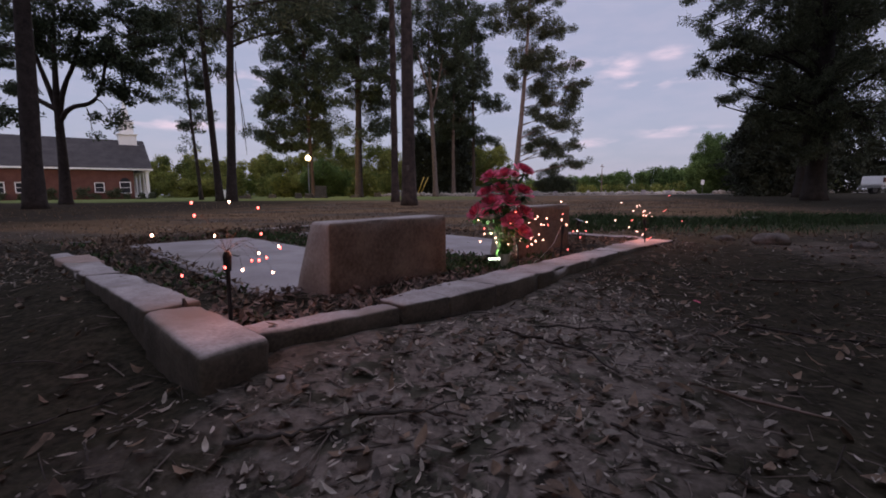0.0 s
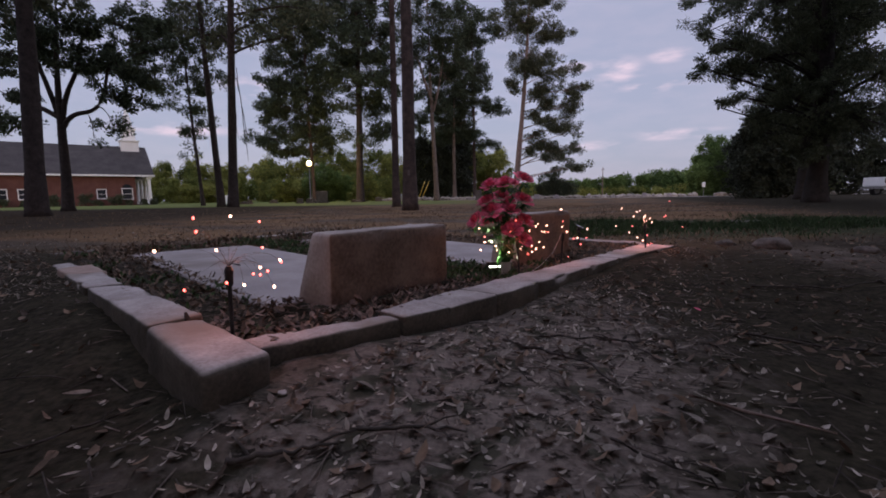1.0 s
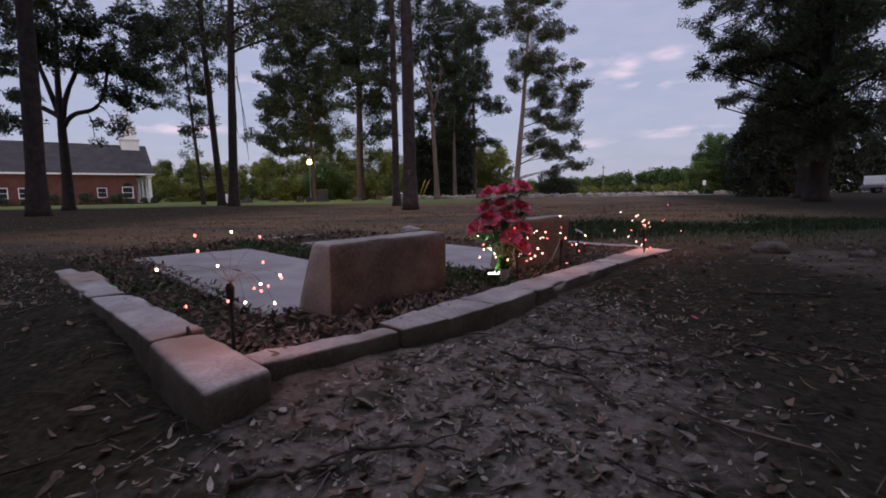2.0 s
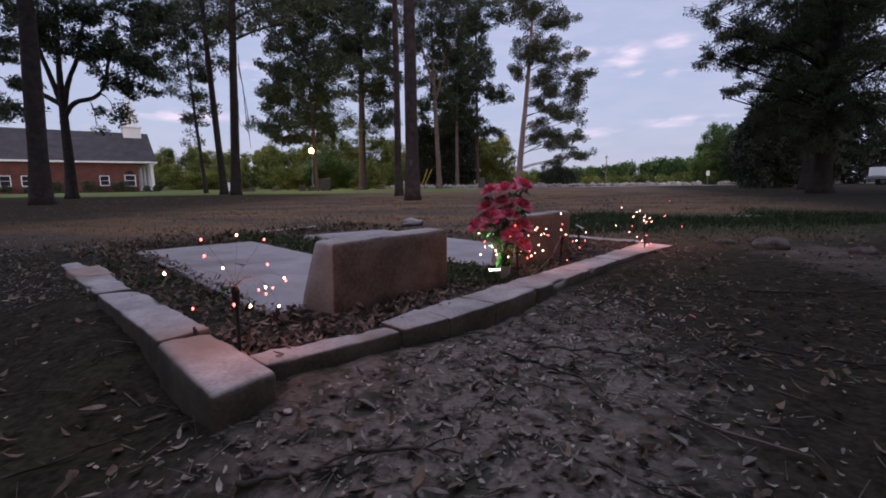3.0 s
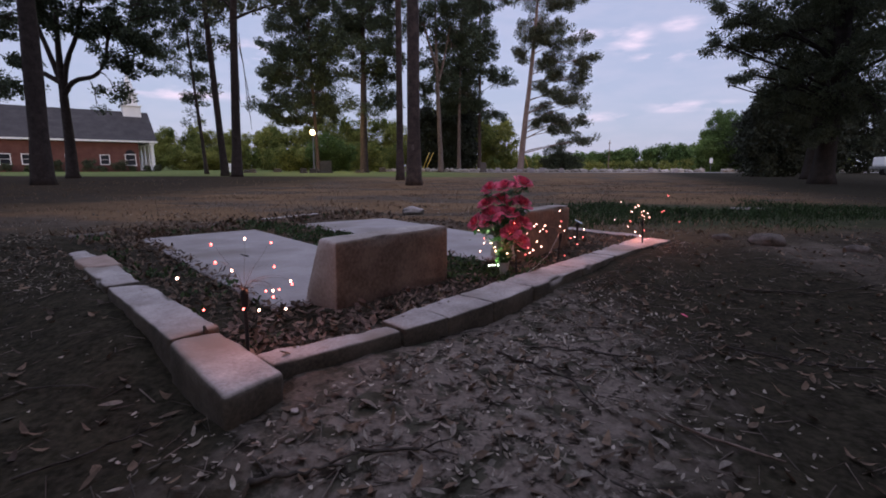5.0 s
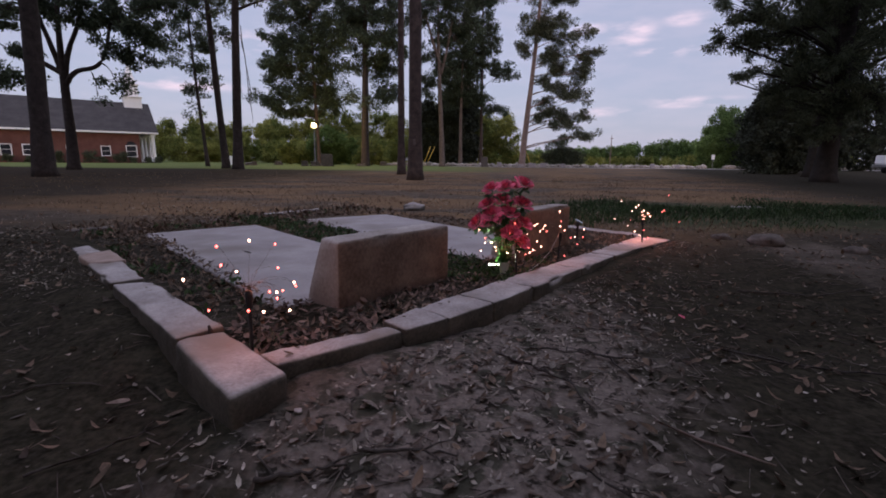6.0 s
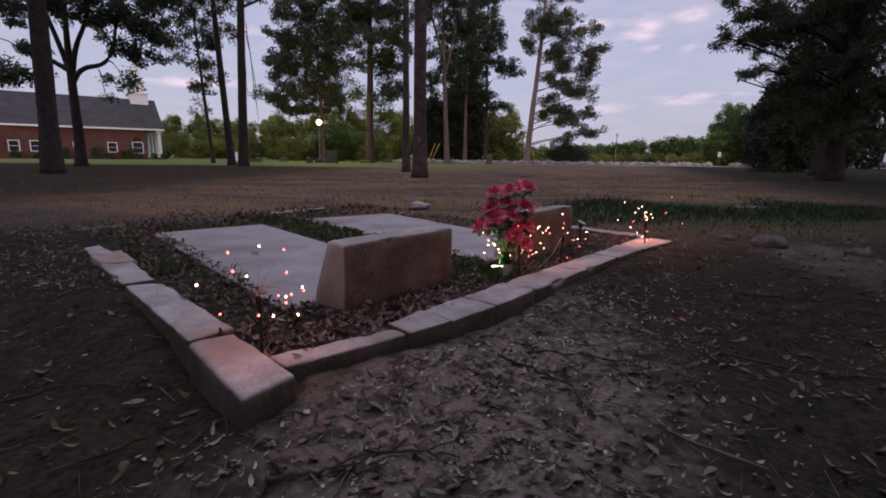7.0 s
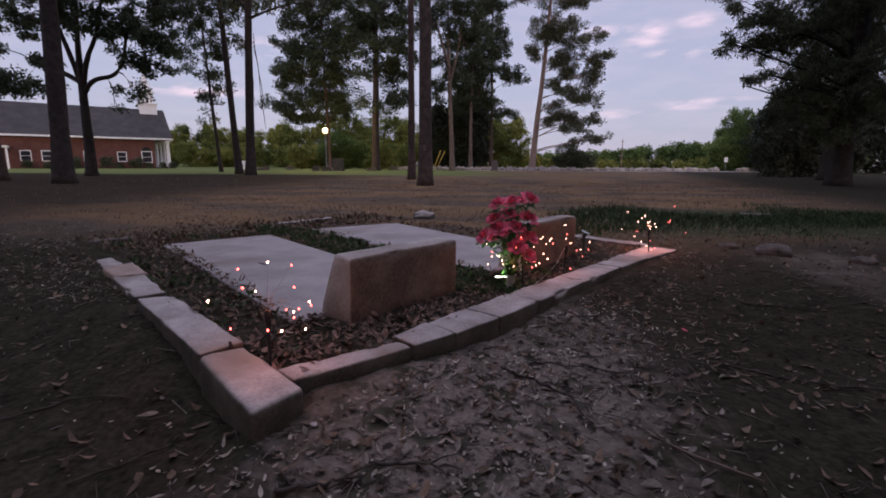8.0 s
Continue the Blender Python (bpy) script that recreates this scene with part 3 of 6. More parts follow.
# ---- silk flowers in their vase ----
def rose_head(seed, r):
    """A silk rose: rings of cupped petals round a tight heart."""
    g = random.Random(seed)
    vs, fs = [], []
    for ring, (n, rad, tilt, size) in enumerate(((3, 0.12, 82, 0.42), (5, 0.26, 68, 0.56), (6, 0.44, 50, 0.62), (7, 0.60, 30, 0.62))):
        for k in range(n):
            a = 2 * math.pi * (k + 0.5 * ring) / n + g.uniform(-0.15, 0.15)
            t = radians(tilt + g.uniform(-8, 8))
            out, up = Vector((math.cos(a), math.sin(a), 0)), Vector((0, 0, 1))
            side = up.cross(out)
            grow = out * math.cos(t) + up * math.sin(t)
            base = out * rad * 0.45 + up * (0.05 - 0.06 * ring)
            s = size * g.uniform(0.9, 1.1)
            o = len(vs)
            for i, (h, w, curl) in enumerate(((0, 0.25, 0), (0.45, 0.62, 0.02), (0.85, 0.52, -0.05), (1.0, 0.26, -0.16))):
                p = base + grow * h * s + up * curl * s - (out * curl * -0.4 * s)
                for q in (-1, 0, 1):
                    vs.append((p + side * w * s * q * 0.62 + grow * (0.06 * s if q == 0 else 0) - out * (0.07 * s if q == 0 else 0)) * r)
            for i in range(3):
                for q in range(2):
                    fs.append((o + i * 3 + q, o + i * 3 + q + 1, o + i * 3 + q + 4, o + i * 3 + q + 3))
    return mesh_of("rose", vs, fs, M_PETAL, True)


def leaf_mesh(name, n, length, width, material, fold=0.25, curl=0.3):
    """One pointed leaf lying along +y, folded along its midrib."""
    vs, fs = [], []
    for i in range(n + 1):
        t = i / n
        w = width * math.sin(math.pi * (0.08 + 0.92 * t) ** 0.8) * 0.5 + 0.0005
        z = -curl * length * t * t
        vs += [(-w, length * t, z + w * fold), (0, length * t, z), (w, length * t, z + w * fold)]
    for i in range(n):
        for q in range(2):
            fs.append((i * 3 + q, i * 3 + q + 1, i * 3 + q + 4, i * 3 + q + 3))
    return mesh_of(name, vs, fs, material, True)


VASE_AT = on_plot(1.86, 0.365, 0.0)


def bouquet():
    r = root("flower_bouquet", Matrix.Translation(VASE_AT + Vector((0, 0, 0.015))), "upright bunch of red silk roses with green leaves in a vase", "flowers")
    g = random.Random(11)
    heads = [rose_head(s, 0.074) for s in range(5)]
    leaf = leaf_mesh("silk_leaf", 4, 0.070, 0.036, M_SILKLEAF)
    # each bloom: to the right, away, up, and its size
    blooms = ((-0.097, -0.01, 0.535, 1.0), (-0.017, -0.02, 0.546, 1.05), (0.088, -0.02, 0.566, 1.1), (0.040, 0.07, 0.545, 0.9),
              (-0.122, -0.03, 0.445, 1.0), (-0.035, 0.00, 0.470, 1.05), (0.082, -0.04, 0.450, 1.15), (0.020, 0.09, 0.440, 1.0),
              (-0.092, -0.07, 0.392, 1.1), (0.012, -0.05, 0.398, 1.05), (-0.180, -0.03, 0.338, 1.1), (-0.112, 0.03, 0.325, 0.9),
              (0.098, -0.01, 0.335, 1.0), (0.016, -0.08, 0.286, 1.15), (0.088, -0.04, 0.228, 1.05), (0.060, 0.08, 0.310, 1.0), (-0.050, 0.08, 0.335, 1.0))
    for x, y, z, s in blooms:
        p = Vector((x + 0.008, y, z - 0.012))
        face = Matrix.Rotation(0.42 - y * 3.0 + g.uniform(-0.12, 0.18), 4, "X") @ Matrix.Rotation(x * 4.2 + g.uniform(-0.15, 0.15), 4, "Y") @ Matrix.Rotation(g.uniform(0, 6), 4, "Z")
        part("rose", heads[g.randrange(5)], None, r, "", Matrix.Translation(p) @ face @ Matrix.Diagonal((s, s, s * 0.82, 1)))
        root_p = Vector((x * 0.12, y * 0.12, 0.06))
        part("stem", tubes("stem", [([root_p, root_p.lerp(p, 0.5) + Vector((-x * 0.12, 0, 0.02)), p], [0.003, 0.0025, 0.002])], M_SILKLEAF, 5), None, r)
        for k in range(8):
            q = p + Vector((g.uniform(-0.012, 0.012), g.uniform(-0.012, 0.012), g.uniform(-0.045, -0.022)))
            part("leaf", leaf, None, r, "", Matrix.Translation(q) @ Matrix.Rotation(k * 1.257 + g.uniform(-0.4, 0.4), 4, "Z") @ Matrix.Rotation(g.uniform(-0.5, 0.1), 4, "X") @ Matrix.Scale(g.uniform(0.6, 0.9), 4))
        for k in range(3):
            q = root_p.lerp(p, g.uniform(0.45, 0.85))
            part("leaf", leaf, None, r, "", Matrix.Translation(q) @ Matrix.Rotation(g.uniform(0, 6.28), 4, "Z") @ Matrix.Rotation(g.uniform(-0.4, 0.5), 4, "X"))
    for k in range(14):
        q = Vector((g.uniform(-0.030, 0.03), g.uniform(-0.05, 0.03), g.uniform(0.08, 0.20)))
        part("leaf", leaf, None, r, "", Matrix.Translation(q) @ Matrix.Rotation(g.uniform(0, 6.28), 4, "Z") @ Matrix.Rotation(g.uniform(-0.8, 0.7), 4, "X"))


bouquet()


def vase():
    r = root("flower_vase", Matrix.Translation(VASE_AT), "pale grey plastic cemetery vase pushed into the soil", "vase")
    prof = ((0.004, -0.06), (0.020, 0.0), (0.025, 0.05), (0.031, 0.10), (0.034, 0.105), (0.030, 0.103), (0.022, 0.05), (0.002, 0.012))
    vs, fs = [], []
    for rad, z in prof:
        vs += [(rad * math.cos(2 * math.pi * k / 20), rad * math.sin(2 * math.pi * k / 20), z) for k in range(20)]
    for i in range(len(prof) - 1):
        fs += [(i * 20 + k, i * 20 + (k + 1) % 20, (i + 1) * 20 + (k + 1) % 20, (i + 1) * 20 + k) for k in range(20)]
    part("body", mesh_of("body", vs, fs, M_VASE, True), None, r)


vase()


# ---- solar spotlights ----
def spotlight(at, lit, tilt, label):
    r = root("solar_spotlight", at, label, "garden light", "solar spotlights")
    bm = bmesh.new()
    cyl(bm, 0.004, 0.009, -0.10, 0.02, 8)
    part("stake", cyl(bm, 0.009, 0.009, 0.02, 0.035, 8), M_BLACK, r)
    head = Matrix.Translation((0, 0, 0.045)) @ Matrix.Rotation(radians(tilt), 4, "X")
    part("housing", boxed(-0.044, 0.044, -0.014, 0.014, -0.018, 0.018, 0.006), M_BLACK, r, "", head)
    bm = bmesh.new()
    for k in range(4):
        box(bm, -0.036 + k * 0.019, -0.024 + k * 0.019, 0.0145, 0.0175, -0.005, 0.005, 0.002)
    part("lens", bm, M_LEDS if lit else M_DARKGLASS, r, "glowing row of white diodes" if lit else "unlit lens", head)
    part("solar_panel", boxed(-0.042, 0.042, -0.035, 0.030, 0.019, 0.024, 0.002), M_DARKGLASS, r, "", head)


spot_at = on_plot(1.945, 0.50, 0.005)
spotlight(Matrix.Translation(spot_at) @ Matrix.Rotation(radians(190), 4, "Z"), True, 20, "small black solar spotlight, lit, at the foot of the bouquet")
lamp_spot = new("spotlight_beam", bpy.data.lights.new("spotlight_beam", "SPOT"))
lamp_spot.data.energy, lamp_spot.data.color, lamp_spot.data.spot_size, lamp_spot.data.shadow_soft_size = 8.5, (0.85, 1.0, 0.78), radians(100), 0.015
lamp_spot.matrix_world = look(spot_at + Vector((-0.015, -0.075, 0.075)), VASE_AT + Vector((0.0, -0.03, 0.25)))
spotlight(Matrix.Translation(on_plot(3.05, 0.445, 0.165)) @ Matrix.Rotation(radians(-105), 4, "Z"), False, -25, "small black solar spotlight, unlit, on a stake")


# ---- firework lights: a stake with thin wires that end in tiny diodes ----
def firework(base, top, tips, reds, label, power=0.25):
    r = root("firework_light", PLOT, label, "garden light", "solar firework lights")
    base, top = Vector(base), Vector(top)
    d = (top - base).normalized()
    rot = d.to_track_quat("Z", "Y").to_matrix().to_4x4()
    ln = (top - base).length
    bm = bmesh.new()
    cyl(bm, 0.003, 0.006, -0.05, ln * 0.45, 8)
    part("stake", cyl(bm, 0.006, 0.006, ln * 0.45, ln - 0.05, 8), M_BLACK, r, "", Matrix.Translation(base) @ rot)
    bm = bmesh.new()
    cyl(bm, 0.010, 0.012, ln - 0.055, ln - 0.012, 12)
    part("cap", cyl(bm, 0.012, 0.007, ln - 0.012, ln, 12), M_BLACK, r, "black plastic hub of the wires", Matrix.Translation(base) @ rot)
    g = random.Random(len(tips))
    ball = bmesh.new()
    bmesh.ops.create_icosphere(ball, subdivisions=2, radius=0.0035, matrix=Matrix.Diagonal((1, 1, 1.25, 1)))
    warm, red = bpy.data.meshes.new("diode"), None
    ball.to_mesh(warm)
    ball.free()
    red = warm.copy()
    warm.materials.append(M_LEDW)
    red.materials.append(M_LEDR)
    for k, t in enumerate(tips):
        t = Vector(t)
        mid = top.lerp(t, 0.5) + Vector((g.uniform(-0.02, 0.02), g.uniform(-0.02, 0.02), 0.03 + 0.1 * max(0, top.z - t.z)))
        q1 = top.lerp(mid, 0.5) + Vector((0, 0, 0.012))
        q2 = mid.lerp(t, 0.5) + Vector((0, 0, 0.008))
        part("wire", tubes("wire", [([top, q1, mid, q2, t], [0.0004] * 5)], M_WIRE, 4), None, r)
        part("diode", red if k in reds else warm, None, r, "", Matrix.Translation(t))
    lamp = new("firework_glow", bpy.data.lights.new("firework_glow", "POINT"))
    lamp.data.energy, lamp.data.color, lamp.data.shadow_soft_size = power * 2.8, (1.0, 0.30, 0.17), 0.08
    c = sum((Vector(t) for t in tips), Vector()) / len(tips)
    lamp.location = PLOT @ (c + Vector((0, 0, 0.02)))


firework((0.215, 0.262, -0.02), (0.199, 0.227, 0.297),
         ((0.10, 0.18, 0.40), (0.12, 0.33, 0.23), (0.26, 0.17, 0.27), (0.26, 0.17, 0.29), (0.34, 0.27, 0.26), (0.35, 0.32, 0.41), (0.04, 0.29, 0.35), (0.27, 0.34, 0.43), (0.15, 0.31, 0.43),
          (0.35, 0.31, 0.33), (0.32, 0.16, 0.30), (0.34, 0.20, 0.30), (0.27, 0.12, 0.24), (0.23, 0.36, 0.33), (0.18, 0.11, 0.26), (0.14, 0.12, 0.27), (0.32, 0.32, 0.25)),
         (0, 1, 2, 4, 5, 8, 9, 10, 15, 16), "solar firework light with red diodes by the corner block", 0.45)
firework((2.335, 0.255, 0.0), (2.300, 0.225, 0.245),
         ((2.47, 0.44, 0.23), (2.42, 0.29, 0.27), (2.37, 0.26, 0.31), (2.43, 0.26, 0.24), (2.40, 0.20, 0.20), (2.33, 0.34, 0.24), (2.37, 0.14, 0.17), (2.23, 0.30, 0.29), (2.19, 0.34, 0.30),
          (2.22, 0.20, 0.39), (2.46, 0.20, 0.20), (2.44, 0.13, 0.26), (2.50, 0.16, 0.20), (2.19, 0.33, 0.19), (2.19, 0.30, 0.16), (2.28, 0.18, 0.10), (2.20, 0.36, 0.285), (2.24, 0.34, 0.25)),
         (2, 4, 5, 6, 12, 15), "solar firework light with warm diodes before a headstone", 0.35)
firework((3.585, 0.105, 0.02), (3.60, 0.12, 0.23),
         ((3.56, 0.09, 0.14), (3.69, 0.14, 0.22), (3.56, 0.20, 0.29), (3.57, 0.21, 0.21), (3.62, 0.07, 0.07), (3.82, 0.02, 0.29), (3.66, 0.26, 0.15), (3.67, 0.38, 0.20), (3.83, -0.11, 0.20),
          (3.52, 0.16, 0.33), (3.92, 0.02, 0.41), (3.72, 0.20, 0.33), (3.58, 0.17, 0.12), (3.70, 0.11, 0.27), (3.60, 0.09, 0.06), (3.53, 0.11, 0.10), (3.66, 0.15, 0.28), (3.67, 0.14, 0.29),
          (3.77, 0.37, 0.35), (3.72, 0.10, 0.24), (3.64, 0.12, 0.25), (3.68, 0.15, 0.25), (3.815, 0.03, 0.28)),
         (0, 3, 4, 5, 8, 10, 14, 22), "solar firework light with warm diodes at the kerb's end", 1.3)
firework((1.90, 0.30, 0.0), (1.90, 0.315, 0.22),
         ((1.73, 0.46, 0.30), (1.76, 0.44, 0.25), (1.76, 0.44, 0.22), (1.78, 0.38, 0.20), (1.80, 0.42, 0.22), (1.72, 0.44, 0.18), (1.82, 0.40, 0.17), (1.86, 0.30, 0.34), (1.84, 0.32, 0.28),
          (1.92, 0.25, 0.28), (1.88, 0.28, 0.18), (1.91, 0.29, 0.19), (1.99, 0.28, 0.18), (2.00, 0.25, 0.17), (1.98, 0.29, 0.14), (2.01, 0.28, 0.15), (1.99, 0.27, 0.19), (1.85, 0.34, 0.16)),
         (1, 7, 8, 12, 14), "solar firework light with warm diodes among silk roses", 0.45)

def cable():
    pts = [on_plot(*p) for p in ((2.30, 0.235, 0.235), (2.22, 0.25, 0.13), (2.10, 0.27, 0.06), (1.98, 0.25, 0.05), (1.84, 0.262, 0.035), (1.72, 0.27, 0.03), (1.62, 0.30, 0.02))]
    tagged(new("cable", tubes("cable", [(pts, [0.0010] * 7)], M_VASE, 6)), "thin pale cable hanging down from a stake light", "cable")


cable()

# ---- litter, twigs, weeds ----
def on_slab(u, v):
    return (0.60 + 0.14 * (v - 0.76) < u < 1.60 + 0.14 * (v - 0.76) and 0.56 < v < 3.5) or (2.10 + 0.13 * (v - 0.7) < u < 3.1 + 0.15 * (v - 0.7) and 0.53 < v < 3.4)


def covered(u, v):
    """The slabs and stones less a ragged margin on which leaves have drifted."""
    return on_slab(u - 0.13 * max(0.0, noise.noise((u * 5, v * 5, 3.3))) - 0.012, v - 0.1 * noise.noise((u * 4, v * 4, 8.8)))


def plane_at(xs, ys):
    out = []
    for x, y in zip(xs, ys):
        q = PLOT_INV @ Vector((x, y, 0))
        out.append(0.031 if on_slab(q.x, q.y) else height(x, y))
    return np.array(out)


def litter(name, xy, length, width, material, seed, lift=0.004, steep=0.35):
    """Curled dry leaves lying on the ground: two folded halves each."""
    g = np.random.default_rng(seed)
    n = len(xy)
    z = plane_at(xy[:, 0], xy[:, 1]) + lift + g.random(n) * 0.006
    base = np.column_stack([xy, z])
    a = g.uniform(0, 2 * np.pi, n)
    f = np.column_stack([np.cos(a), np.sin(a), g.normal(0, steep, n)])
    s = np.column_stack([-np.sin(a), np.cos(a), g.normal(0, steep, n)])
    up = np.array([0, 0, 1.0])
    ln = length * g.uniform(0.45, 1.4, n)[:, None]
    wd = width * g.uniform(0.5, 1.4, n)[:, None]
    fold = g.uniform(-0.1, 0.7, n)[:, None]
    curl = g.uniform(0.0, 0.35, n)[:, None]
    rows = []
    for t, w in ((0, 0.06), (0.33, 0.85), (0.68, 0.75), (1.0, 0.05)):
        p = base + f * ln * (t - 0.5) + up * curl * ln * (2 * t - 1) ** 2
        rows += [p - s * wd * 0.5 * w + up * fold * wd * 0.5 * w, p, p + s * wd * 0.5 * w + up * fold * wd * 0.5 * w]
    v = np.stack(rows, axis=1).reshape(-1, 3)
    quad = np.array([[i * 3 + q, i * 3 + q + 1, i * 3 + q + 4, i * 3 + q + 3] for i in range(3) for q in range(2)])
    faces = (np.arange(n)[:, None, None] * 12 + quad[None]).reshape(-1, 4)
    me = bpy.data.meshes.new(name)
    me.vertices.add(len(v))
    me.vertices.foreach_set("co", v.astype(np.float32).ravel())
    me.loops.add(faces.size)
    me.loops.foreach_set("vertex_index", faces.astype(np.int32).ravel())
    me.polygons.add(len(faces))
    me.polygons.foreach_set("loop_start", np.arange(0, faces.size, 4, dtype=np.int32))
    me.update(calc_edges=True)
    me.materials.append(material)
    return me


def scattered(n, seed, x0, x1, y0, y1, want):
    """Points of a rectangle kept where want(plan x, plan y, world x, world y) beats a random number."""
    g = np.random.default_rng(seed)
    out = []
    pts = np.column_stack([g.uniform(x0, x1, n), g.uniform(y0, y1, n), g.random(n)])
    for x, y, k in pts:
        q = PLOT_INV @ Vector((x, y, 0))
        if k < want(q.x, q.y, x, y):
            out.append((x, y))
    return np.array(out)


def outside(u, v, x, y):
    if 0.11 * v - 0.015 < u < 4.25 and -0.03 < v < 4.3:
        return 0.0
    clump = 0.5 + 0.9 * noise.noise((x * 1.3, y * 1.3, 5.0)) + 0.5 * noise.noise((x * 4, y * 4, 2.0))
    # fewer pale leaves left and right, to dim the soil there
    thinned = 1.0 - 0.92 * smooth(-0.40, -0.80, x) * smooth(3.0, 2.0, y) - 0.94 * smooth(0.40, 1.15, x - 0.35 * (y - 1.2))
    return max(0.03, clump) * smooth(9, 3.5, math.hypot(x, y - 1)) * thinned


def strewn(u, v, x, y):
    if 0.11 * v - 0.015 < u < 4.25 and -0.03 < v < 4.3:
        return 0.0
    # brown leaves also drop off left and right to keep those sides dim
    return max(0.15, 0.55 + 0.7 * noise.noise((x * 1.7, y * 1.7, 15.0))) * smooth(9, 3.5, math.hypot(x, y - 1)) * (1.0 - 0.72 * smooth(-0.45, -0.85, x) * smooth(3.2, 2.2, y) - 0.45 * smooth(0.5, 1.4, x - 0.35 * (y - 1.2)))


def inside(u, v, x, y):
    if not (0.22 + 0.1 * v < u < 3.95 and 0.22 < v < 4.1) or covered(u, v) or (0.53 < v < 0.84 and (0.75 < u < 1.62 or 2.26 < u < 3.13)):
        return 0.0
    return 0.55 + 0.6 * noise.noise((x * 2, y * 2, 1.0))


ob = new("leaf_litter", litter("leaf_litter", scattered(34000, 3, -5, 6, 0.15, 9, outside), 0.033, 0.014, M_LEAF, 4))
tagged(ob, "pale curled dry leaves scattered over sandy soil", "leaf litter", kind="stuff")
ob = new("leaf_litter", litter("leaf_litter", scattered(16000, 6, -4, 4.5, 0.3, 6.5, strewn), 0.040, 0.021, M_REDLEAF, 8))
tagged(ob, "brown oak leaves scattered over sandy soil", "leaf litter", kind="stuff")
ob = new("leaf_litter", litter("leaf_litter", scattered(52000, 9, -4, 3.2, 1.2, 7.6, inside), 0.038, 0.019, M_REDLEAF, 12, 0.006, 0.5))
tagged(ob, "brown leaves drifted inside the grave kerb", "leaf litter", kind="stuff")
ob = new("leaf_litter", litter("leaf_litter", scattered(12000, 61, -4.2, 1.4, 3.6, 7.0, lambda u, v, x, y: max(0.0, 0.5 + noise.noise((x * 2.2, y * 2.2, 4.0))) * smooth(3.45, 3.7, v) * smooth(4.9, 4.2, v) * smooth(0.4, 0.9, u) * smooth(4.4, 3.9, u)), 0.055, 0.028, M_REDLEAF, 62, 0.012, 0.8))
tagged(ob, "brown leaves and bark heaped along the plot's back", "leaf litter", kind="stuff")
ob = new("leaf_litter", litter("leaf_litter", scattered(6500, 71, -1.3, 1.0, 1.1, 3.2, lambda u, v, x, y: 0.0 if not (0.26 < u < 1.75 and 0.20 < v < 0.74) or (u > 0.76 and v > 0.56) else max(0.08, 0.62 + 0.8 * noise.noise((x * 4, y * 4, 2.0)))), 0.040, 0.020, M_OAKLEAF, 72, 0.010, 0.38))
tagged(ob, "curled brown oak leaves heaped before a headstone", "leaf litter", kind="stuff")
ob = new("leaf_litter", litter("leaf_litter", scattered(26000, 73, -3.4, 1.2, 1.5, 6.4, lambda u, v, x, y: (0.9 if 0.6 < v < 3.6 else 0.0) * max(math.exp(-((u - 0.60 - 0.138 * (v - 0.76) - 0.05 * noise.noise((x * 5, y * 5, 7.0))) / 0.055) ** 2), math.exp(-((u - 2.10 - 0.14 * (v - 0.68)) / 0.05) ** 2))), 0.030, 0.016, M_REDLEAF, 74, 0.004, 0.5))
tagged(ob, "brown leaf crumbs drifted over the slabs' edges", "leaf litter", kind="stuff")
ob = new("leaf_bits", litter("leaf_bits", scattered(3600, 81, -0.9, 1.3, 0.75, 2.9, lambda u, v, x, y: 0.0 if v > -0.03 and u > -0.02 else max(0.0, 0.42 + 0.8 * noise.noise((x * 3, y * 3, 6.0))) * math.exp(-((x - 0.3 * y + 0.30) * 1.5) ** 2)), 0.021, 0.010, M_PALELEAF, 82, 0.005, 0.4))
tagged(ob, "bleached bits of broken leaves on trodden soil", "leaf litter", kind="stuff")
ob = new("wood_chips", litter("wood_chips", scattered(46000, 21, -3.5, 4.5, 0.2, 4.5, outside), 0.016, 0.007, M_LEAF, 22, 0.002, 0.2))
tagged(ob, "crumbs of bark and broken leaves on the soil", "leaf litter", kind="stuff")

# a few leaves blown onto the kerb
g_top = random.Random(8)
for k, (u0, u1, v0, v1, z) in enumerate(((0.26, 0.66, 0.14, 0.19, 0.080), (0.75, 1.6, 0.14, 0.20, 0.072), (0.08, 0.20, 0.30, 0.45, 0.112), (0.20, 0.30, 0.7, 1.3, 0.110))):
    for q in range(5):
        p = on_plot(g_top.uniform(u0, u1), g_top.uniform(v0, v1), z)
        me = leaf_mesh("fallen_leaf", 3, g_top.uniform(0.018, 0.04), 0.012, M_REDLEAF if q % 2 else M_LEAF, 0.5, -0.2)
        tagged(part("fallen_leaf", me, None, None, "", pose(p.x, p.y, p.z, 0, 0, g_top.uniform(0, 360))), "small dry leaf lying on the kerb", "leaf", "leaves on the kerb")


